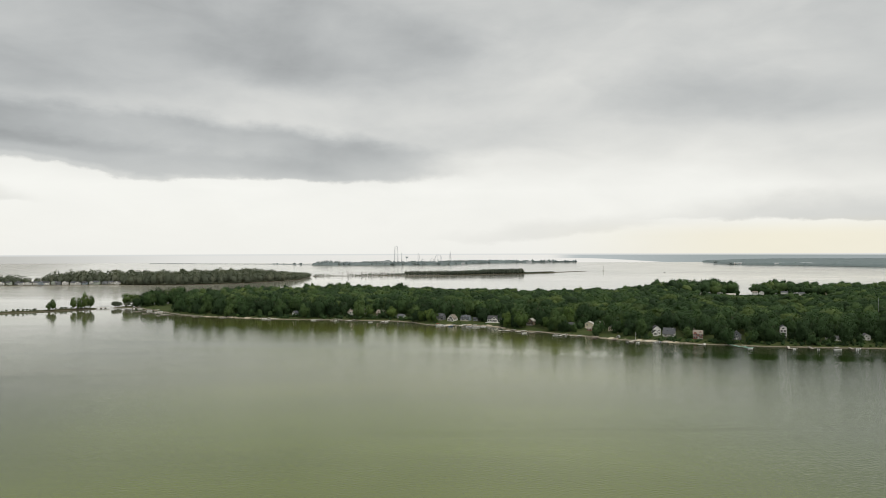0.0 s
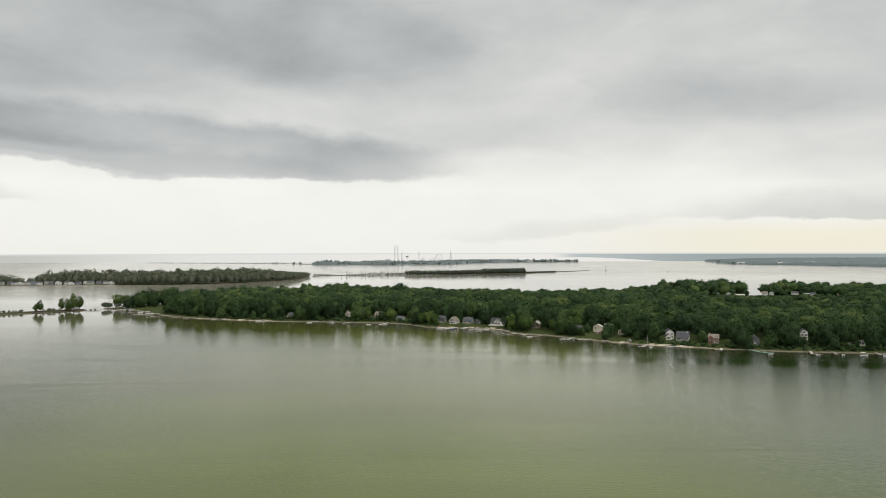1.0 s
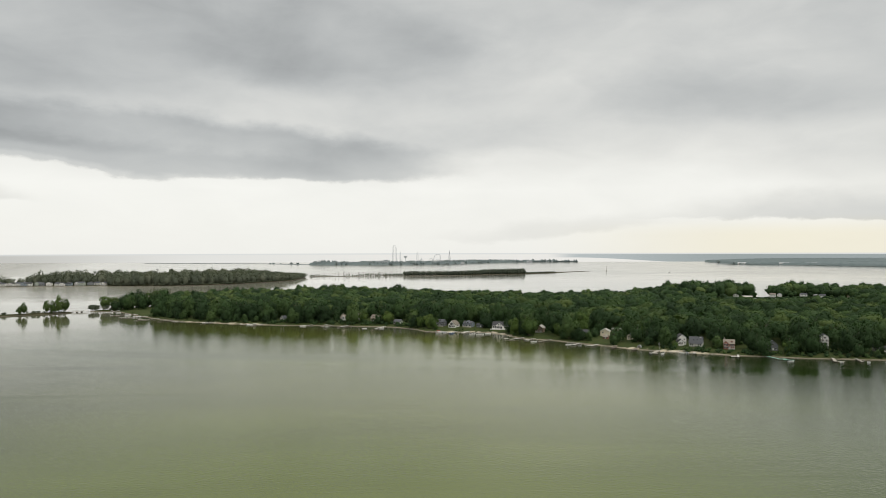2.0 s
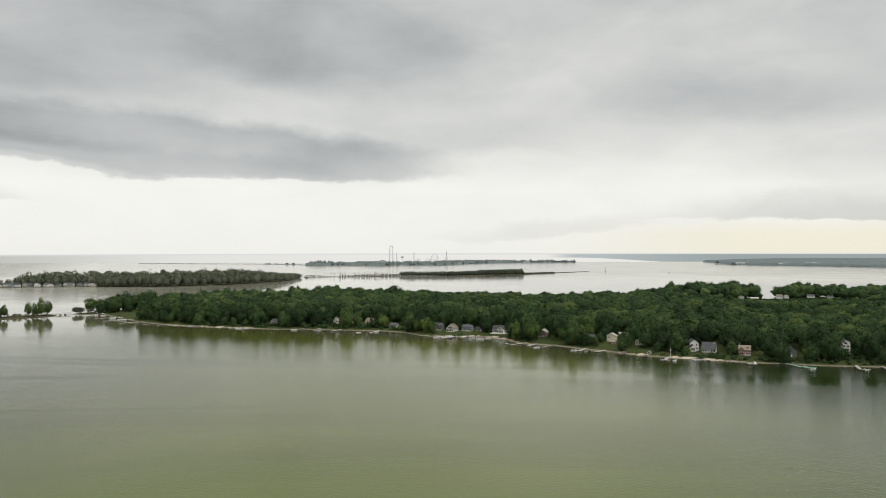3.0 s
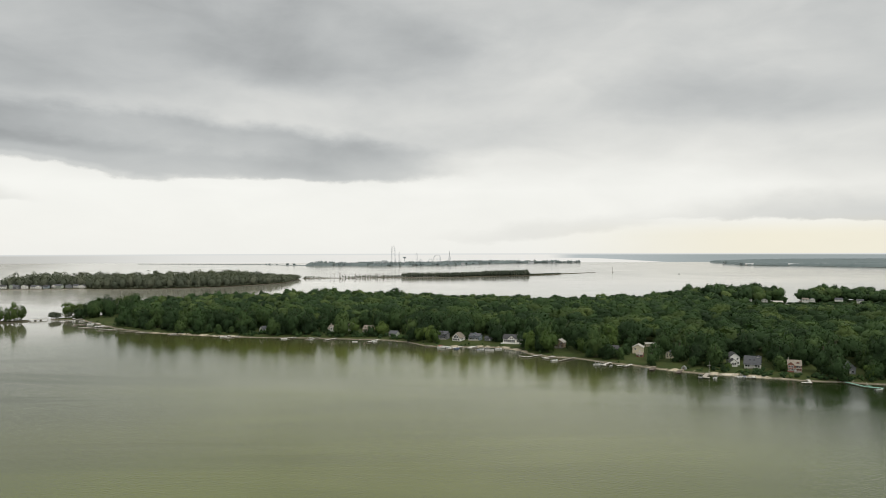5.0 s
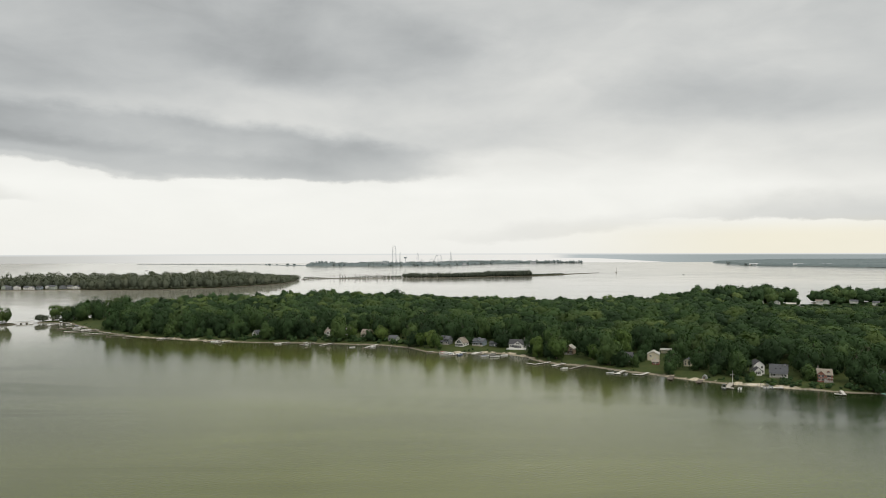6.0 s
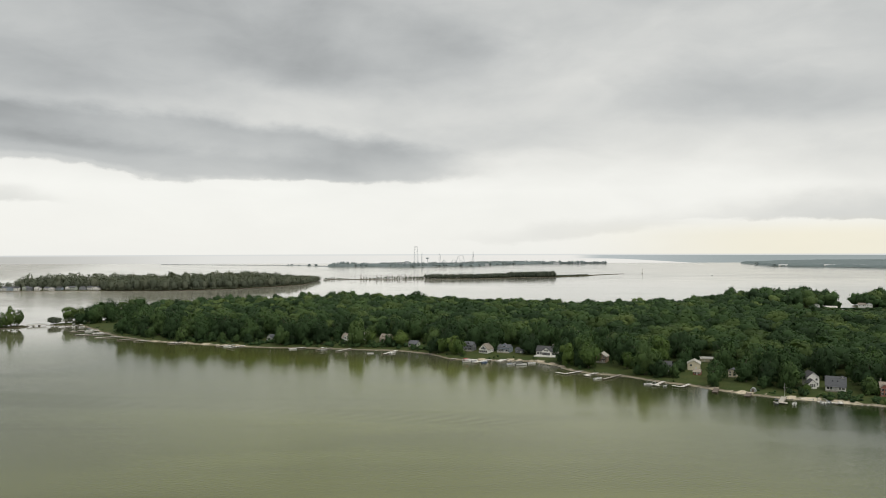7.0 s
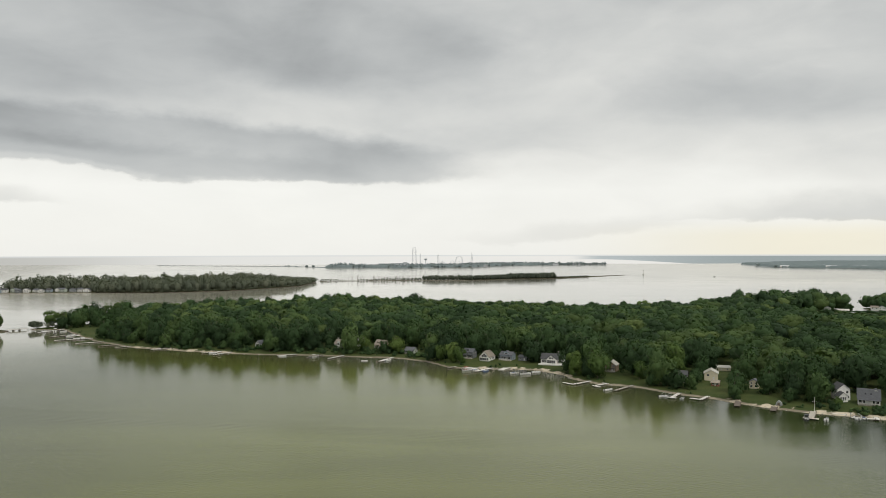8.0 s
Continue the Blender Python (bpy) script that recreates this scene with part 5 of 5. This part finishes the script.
def boat(x, y, turn, ln, label, hull=GELCOAT, cover=None, z=-0.15, canopy=None):
    wd, ht = ln * 0.34, ln * 0.15
    t = thing("boat", pose(x, y, z, 0, 0, turn), label, "boat", "moored boats")
    part("hull", hull_mesh(ln, wd, ht), hull, t)
    part("deck", boxes((ln * 0.12, -wd * 0.36, ht * 0.9, ln * 0.36, wd * 0.36, ht * 1.1), (-ln * 0.46, -wd * 0.42, ht * 0.5, ln * 0.12, wd * 0.42, ht * 0.6)), GELCOAT, t)
    ws = bmesh.new()
    vs = [ws.verts.new(c) for c in ((ln * 0.14, -wd * 0.36, ht * 1.1), (ln * 0.14, wd * 0.36, ht * 1.1), (ln * 0.04, wd * 0.32, ht * 1.6), (ln * 0.04, -wd * 0.32, ht * 1.6),
                                    (ln * 0.12, -wd * 0.36, ht * 1.1), (ln * 0.12, wd * 0.36, ht * 1.1), (ln * 0.02, wd * 0.32, ht * 1.6), (ln * 0.02, -wd * 0.32, ht * 1.6))]
    for f in ((0, 1, 2, 3), (7, 6, 5, 4), (0, 4, 5, 1), (1, 5, 6, 2), (2, 6, 7, 3), (3, 7, 4, 0)):
        ws.faces.new([vs[i] for i in f])
    part("windscreen", ws, GLASS, t)
    for k in (-0.34, -0.12):
        part("seat", boxes((ln * k, -wd * 0.3, ht * 0.6, ln * (k + 0.1), wd * 0.3, ht * 1.0)), cover or WHITE, t)
    part("outboard", boxes((-ln * 0.56, -0.2, 0.0, -ln * 0.5, 0.2, ht * 1.35)), BLACK_RUBBER, t)
    if canopy:
        part("canopy", boxes((-ln * 0.35, -wd * 0.42, ht * 2.6, ln * 0.1, wd * 0.42, ht * 2.75)), canopy, t)
        for sx in (-ln * 0.33, ln * 0.08):
            for sy in (-wd * 0.4, wd * 0.4):
                part("canopy_pole", boxes((sx - 0.03, sy - 0.03, ht * 0.6, sx + 0.03, sy + 0.03, ht * 2.6)), STEEL, t)
    return t


def boat_lift(x, y, turn, label, ln=6.0, wd=3.4):
    t = thing("boat_lift", pose(x, y, 0, 0, 0, turn), label, "boat lift", "boat lifts")
    for sx in (-ln / 2, ln / 2):
        for sy in (-wd / 2, wd / 2):
            part("post", boxes((sx - 0.09, sy - 0.09, -1.5, sx + 0.09, sy + 0.09, 2.3)), STEEL, t)
        part("crossbeam", boxes((sx - 0.1, -wd / 2 + 0.1, 0.3, sx + 0.1, wd / 2 - 0.1, 0.5)), STEEL, t)
    for sy in (-wd / 2, wd / 2):
        part("rail", boxes((-ln / 2 + 0.1, sy - 0.07, 2.1, ln / 2 - 0.1, sy + 0.07, 2.25)), STEEL, t)
    return t


WOOD_DOCK = "weathered timber dock on piles reaching from the shore"
DOCKS = [((-431, 1018), (-438, 989), 2.6), ((-387, 981), (-404, 951), 2.4), ((-352, 944), (-384, 924), 2.8), ((-328, 917), (-352, 902), 2.6), ((-308, 893), (-322, 884), 2.0), ((-288, 886), (-303, 876), 2.0),
         ((-252, 868), (-266, 862), 2.0), ((-203, 851), (-215, 841), 2.2), ((-190, 850), (-202, 832), 2.2), ((-136, 836), (-149, 827), 2.2), ((-113, 833), (-124, 818), 2.2), ((-97, 828), (-106, 812), 2.2),
         ((-57, 818), (-65, 798), 2.6), ((-4, 777), (-13, 770), 2.0), ((19, 770), (6, 754), 2.4)]
for k, (a, b, wd) in enumerate(DOCKS):
    dock(a, b, wd, *((WOOD_DOCK, TIMBER) if k % 3 == 1 else ("long pale grey dock on dark piles", PALE_DECK)))
dock((78, 718), (64, 706), 2.0, "pale L-shaped dock beside the sand", PALE_DECK, ell=-7)
dock((88, 711), (76, 701), 2.0, "pale narrow dock with a moored boat", PALE_DECK, ell=4)
dock((102, 705), (86, 687), 1.8, "timber dock with a boat at its end")
dock((124, 683), (114, 668), 2.2, "pale dock beside a boat lift", PALE_DECK, cross=2.5)
dock((136, 672), (127, 661), 2.0, "pale L-shaped dock by the lawn", PALE_DECK, ell=-5)
dock((147, 658), (141, 645), 3.0, "brown timber dock platform", TIMBER_DARK)
dock((161, 645), (155, 634), 3.0, "brown timber dock platform", TIMBER_DARK)
dock((178, 638), (167, 619), 3.0, "wide timber dock with a mast at its foot", TIMBER, cross=3.5)
dock((202, 629), (197, 615), 2.2, "white U-shaped dock below the grey-roofed cottage", PALE_DECK, ell=-10)
dock((228, 609), (223, 596), 2.0, "pale L-shaped dock by the red house", PALE_DECK, ell=-4)
dock((246, 599), (249, 584), 2.2, "green plastic floating dock", GREEN_DECK, ell=4)
dock((250, 583), (257, 579), 2.2, "green plastic floating dock", GREEN_DECK)
dock((290, 590), (283, 573), 2.4, "timber dock below the tall white house", TIMBER, ell=5)
dock((306, 588), (301, 571), 2.0, WOOD_DOCK)
dock((336, 582), (332, 568), 2.0, WOOD_DOCK)

for x, y, tn, ln, label, kw in (
        (-428, 1003, 110, 9, "white cabin cruiser moored in the cove", dict(canopy=GELCOAT)), (-418, 1000, 70, 8, "white motorboat moored in the cove", dict(canopy=WHITE)),
        (-388, 958, 60, 8, "white motorboat beside a long dock", {}), (-392, 968, 30, 7, "white motorboat among the docks", dict(canopy=BLUE_CANVAS)), (-368, 938, 30, 10, "white cabin boat at a long dock", dict(canopy=WHITE)),
        (-262, 866, 30, 6, "small white boat at a dock", {}), (-206, 843, 35, 7, "white motorboat at a dock", {}), (-199, 839, 55, 6, "white motorboat at a dock", dict(canopy=WHITE)),
        (-145, 826, 20, 6, "white motorboat at a dock", {}), (-119, 822, 60, 6, "white boat under a canopy", dict(canopy=WHITE)), (-77, 803, 10, 5, "small white boat near the shore", {}), (-59, 804, 60, 7, "white boat beside a dock", {}),
        (0, 760, 20, 7, "boat with a red cover", dict(cover=RED_CANVAS, canopy=RED_CANVAS)), (6, 761, 40, 6, "white boat with a blue seat", dict(cover=BLUE_CANVAS)), (13, 757, 50, 6.5, "blue-hulled boat by a dock", dict(hull=BLUE_CANVAS)),
        (32, 748, 30, 7.5, "white motorboat on a mooring", dict(cover=BLUE_CANVAS)), (39, 745, 10, 8, "white motorboat with a black canopy", dict(canopy=BLACK_RUBBER)), (47, 752, 20, 6.5, "white motorboat close to shore", {}),
        (83, 690, 35, 6.5, "white boat at a dock end", {}), (110, 672, 15, 5.5, "small white boat on a lift", {}), (119, 666, 60, 5.5, "small grey boat beside a dock", dict(hull=STEEL)),
        (164, 617, 60, 7, "black and white motorboat beside the mast dock", dict(hull=BLACK_RUBBER, canopy=BLACK_RUBBER)), (173, 616, 60, 6.5, "white motorboat at the mast dock", {}),
        (189, 619, 80, 6, "white boat in a U-shaped dock", {}), (193, 620, 80, 6, "white boat in a U-shaped dock", dict(cover=BLUE_CANVAS)), (253, 577, 20, 5.5, "small green-trimmed boat at the floating dock", dict(cover=GREEN_DECK)),
        (287, 573, 70, 6, "white boat beside a timber dock", {}), (305, 570, 60, 6, "white boat beside a timber dock", {}), (319, 567, 10, 7, "white motorboat moored off the shore", dict(canopy=WHITE)), (334, 566, 60, 6.5, "white motorboat at a dock", {}),
        (339, 573, 20, 6, "white motorboat moored off the shore", {}),
        (830, 2610, 15, 9, "small motorboat out on the open bay", {}), (-1250, 3250, 5, 10, "motorboat out on the open lake", dict(hull=BLACK_RUBBER))):
    boat(x, y, tn, ln, label, **kw)
for x, y, tn in ((112, 672, 57), (0, 760, 20), (-119, 822, 60), (189, 619, 80), (36, 746, 20)):
    boat_lift(x, y, tn, "galvanised boat lift standing in shallow water")

# concrete ramps and a stone terrace below the lawns
for x, y, w_, ln, tn in ((4, 770, 9, 8, -20), (27, 766, 4.5, 11, -35), (186, 630, 6, 6, -20)):
    t = thing("boat_ramp", pose(x, y, 0.35, 3, 0, tn), "pale concrete boat ramp sloping to the water", "ramp", "boat ramps")
    part("slab", boxes((-w_ / 2, -ln / 2, -0.5, w_ / 2, ln / 2, 0.4)), PALE_DECK, t)
    for sx in (-w_ / 2 - 0.3, w_ / 2 + 0.02):
        part("kerb", boxes((sx, -ln / 2, -0.5, sx + 0.28, ln / 2, 0.65)), STONE, t)

# flag mast by the wide dock
t = thing("mast", pose(175, 632, 0.4) @ Matrix.Scale(0.62, 4), "white mast with a crossarm by the dock", "mast")
part("base", boxes((-0.4, -0.4, -0.5, 0.4, 0.4, 0.3)), STONE, t)
b = bmesh.new()
part("pole", tube(b, (0, 0, 0.3), (0, 0, 12.5), 0.16, 0.09, 8), WHITE, t)
b = bmesh.new()
part("crossarm", tube(b, (-2.2, 0, 8.6), (2.2, 0, 8.6), 0.08, 0.08, 6), WHITE, t)
t = thing("mast", pose(428, 690, island_z(428, 690)), "thin pale pole rising above the trees", "mast")
b = bmesh.new()
part("pole", tube(b, (0, 0, 0), (0, 0, 30), 0.22, 0.12, 8), STEEL, t)

# canvas shelter on the bank
t = thing("shelter", pose(163, 645, island_z(163, 645), 0, 0, -30) @ Matrix.Scale(0.72, 4), "small grey canvas shelter on the bank", "shelter")
b = bmesh.new()
prof = [(-2.2, 0), (-1.9, 1.6), (-1.1, 2.7), (0, 3.2), (1.1, 2.7), (1.9, 1.6), (2.2, 0)]
ra, rb = ([b.verts.new((x, y, z)) for x, z in prof] for y in (-2, 2))
for k in range(6):
    b.faces.new((ra[k], rb[k], rb[k + 1], ra[k + 1]))
b.faces.new(ra)
b.faces.new(rb[::-1])
part("cover", b, painted("grey_canvas", (0.30, 0.32, 0.31), 0.8, 0.2, 0.8), t)
part("doorway", boxes((-0.8, -2.06, 0, 0.8, -2.005, 2.0)), TIMBER_DARK, t)

# footbridge in the causeway
t = thing("bridge", pose(-479, 1007, 0, 0, 0, 52), "small flat road bridge closing the causeway gap", "bridge")
part("deck", boxes((-3, -2.5, 1.3, 16, 2.5, 1.9)), PALE_DECK, t)
for sy in (-2.4, 2.25):
    part("railing", boxes((-3, sy, 2.7, 16, sy + 0.12, 2.85), *[(-3 + 1.9 * k, sy + 0.02, 1.9, -2.88 + 1.9 * k, sy + 0.1, 2.7) for k in range(11)]), STEEL, t)
for px in (3, 9):
    part("pier", boxes((px, -2.2, -2, px + 0.8, 2.2, 1.3)), STONE, t)

# channel marker out in the bay
t = thing("channel_marker", pose(656, 2830, 0), "slim dark channel marker tower standing in the bay", "marker")
part("base", boxes((-2.5, -2.5, -1.5, 2.5, 2.5, 2.2)), STONE, t)
b = bmesh.new()
part("tower", tube(b, (0, 0, 2.2), (0, 0, 15), 1.0, 0.6, 8), WHITE, t)
part("lantern", boxes((-1.1, -1.1, 15, 1.1, 1.1, 17.5)), MARKER, t)

# stones along the bank
bm = bmesh.new()
for k in range(len(NEAR_SHORE) - 1):
    (ax, ay), (bx, by) = NEAR_SHORE[k], NEAR_SHORE[k + 1]
    ln = math.hypot(bx - ax, by - ay)
    nx, ny = -(by - ay) / ln, (bx - ax) / ln
    for j in range(int(ln * 0.9)):
        s, o = rng.uniform(), rng.uniform(-1.5, 4.5)
        x, y = ax + (bx - ax) * s + nx * o, ay + (by - ay) * s + ny * o
        r = rng.uniform(0.25, 0.8)
        c = [bm.verts.new((x + r * rng.uniform(0.6, 1.2) * u, y + r * rng.uniform(0.6, 1.2) * v, max(0.0, o * 0.2) + r * 0.6 * q_)) for u, v, q_ in ((1, 0, 0), (0, 1, 0.1), (-1, 0, 0), (0, -1, 0.1), (0.1, 0, 1), (0, 0, -1.5))]
        for e in range(4):
            bm.faces.new((c[e], c[(e + 1) % 4], c[4]))
            bm.faces.new((c[(e + 1) % 4], c[e], c[5]))
tagged(mesh_object("shore_stones", bm, STONE), "grey stones scattered along the water's edge", "stones", kind="stuff")


# ---------------------------------------------------------------- far amusement rides
def rods(paths, r):
    b = bmesh.new()
    for path in paths:
        for a, c in zip(path, path[1:]):
            tube(b, a, c, r, r, 4)
    return b


def ride(name, x, y, label, tracks, supports, r=1.0, rs=0.5):
    t = thing(name, pose(x, y, 1.5), label, "amusement ride", "distant rides")
    part("track", rods(tracks, r * 0.6), STEEL_HAZE, t)
    for s in supports:
        part("support", rods([s], rs * 0.7), STEEL_HAZE, t)
    return t


def arch(x0, x1, top, power, n=14):
    return [(x0 + (x1 - x0) * k / n, 0, top * (1 - abs(2 * k / n - 1) ** power)) for k in range(n + 1)]


ride("hairpin_coaster", -252, 4250, "tall pale hairpin roller coaster tower", [arch(-14, 12, 110, 7), arch(-9, 8, 106, 7)],
     [[(-11, 6, 0), (-11, 6, 96)], [(10, 6, 0), (10, 6, 96)], *[[(-12, 3, z), (11, 3, z + 12)] for z in range(4, 92, 14)]], 1.0, 0.5)
ride("drop_tower", -222, 4260, "slim pale drop tower ride", [[(0, 0, 0), (0, 0, 66)], [(3, 0, 0), (3, 0, 74)]], [[(-5, 0, 0), (0, 0, 30)], [(8, 0, 0), (3, 0, 30)]], 1.4)
t = ride("observation_tower", -190, 4270, "pale tower ride with a wide round head", [[(0, 0, 0), (0, 0, 44)]], [[(-6, 0, 0), (0, 0, 20)]], 2.0)
b = bmesh.new()
part("head", tube(b, (0, 0, 38), (0, 0, 46), 5, 11, 12), STEEL_HAZE, t)
ride("leaning_coaster", -110, 4280, "steep pale roller coaster hill", [[(-14, 0, 64), (-10, 0, 68), (-6, 0, 60), (-4, 0, 30), (4, 0, 6)], [(-14, 0, 64), (-14, 0, 0)], [(0, 0, 10), (14, 0, 34), (28, 0, 12)]], [[(-10, 0, 68), (-9, 0, 0)], [(14, 0, 34), (14, 0, 0)]], 1.1)
ride("looping_coaster", 10, 4300, "pale roller coaster with a square-topped hill", [[(-40, 0, 8), (-26, 0, 52), (-20, 0, 56), (2, 0, 56), (6, 0, 48), (14, 0, 4)], arch(-70, -30, 34, 2.2)], [[(-24, 0, 54), (-30, 0, 0)], [(-18, 0, 56), (-18, 0, 0)], [(2, 0, 56), (2, 0, 0)], [(6, 0, 48), (12, 0, 0)]], 1.5)
ride("lattice_tower", 70, 4270, "pale lattice tower with a pointed top", [[(-11, 0, 0), (-2, 0, 60), (0, 0, 80)], [(11, 0, 0), (2, 0, 60), (0, 0, 80)]], [[(-9 + z * 0.13, 0, z), (9 - z * 0.13, 0, z + 10)] for z in range(4, 52, 10)] + [[(0, 4, 0), (0, 2, 70)]], 1.2, 0.8)
ride("hill_coaster", -60, 4290, "low pale roller coaster hills", [arch(-60, -10, 28, 2), arch(-10, 40, 22, 2), arch(40, 80, 30, 2)], [[(-35, 0, 28), (-35, 0, 0)], [(15, 0, 22), (15, 0, 0)], [(60, 0, 30), (60, 0, 0)]], 1.2)
for x, y, w_, h in ((-330, 4180, 60, 22), (-300, 4190, 30, 28), (-520, 4200, 24, 14), (-560, 4190, 16, 12), (-20, 4230, 40, 14), (150, 4330, 26, 10), (300, 4760, 50, 8), (420, 4820, 40, 9), (620, 4860, 50, 10), (760, 4890, 60, 9)):
    house(x, y, 5, w_, 20, h, 5, "x", STEEL_HAZE, GROUND_FAR, "pale hazy building on the distant peninsula", [(w_ * f, h * 0.4, w_ * 0.1, h * 0.3) for f in (-0.3, 0.0, 0.3)], z=1.5, group="distant buildings", category="building", name="building")
for x, y, w_, h in ((1690, 3990, 70, 9), (1760, 3960, 50, 8), (1850, 3850, 60, 10), (1960, 3720, 40, 9), (2060, 3560, 70, 8), (1910, 4000, 60, 11), (2020, 3900, 70, 11), (2130, 3800, 60, 10)):
    house(x, y, -20, w_, 20, h, 3, "x", WHITE, STEEL_HAZE, "pale waterfront building on the far mainland", [(w_ * f, h * 0.4, w_ * 0.1, h * 0.3) for f in (-0.3, 0.0, 0.3)], z=2.0, group="distant buildings", category="building", name="building")
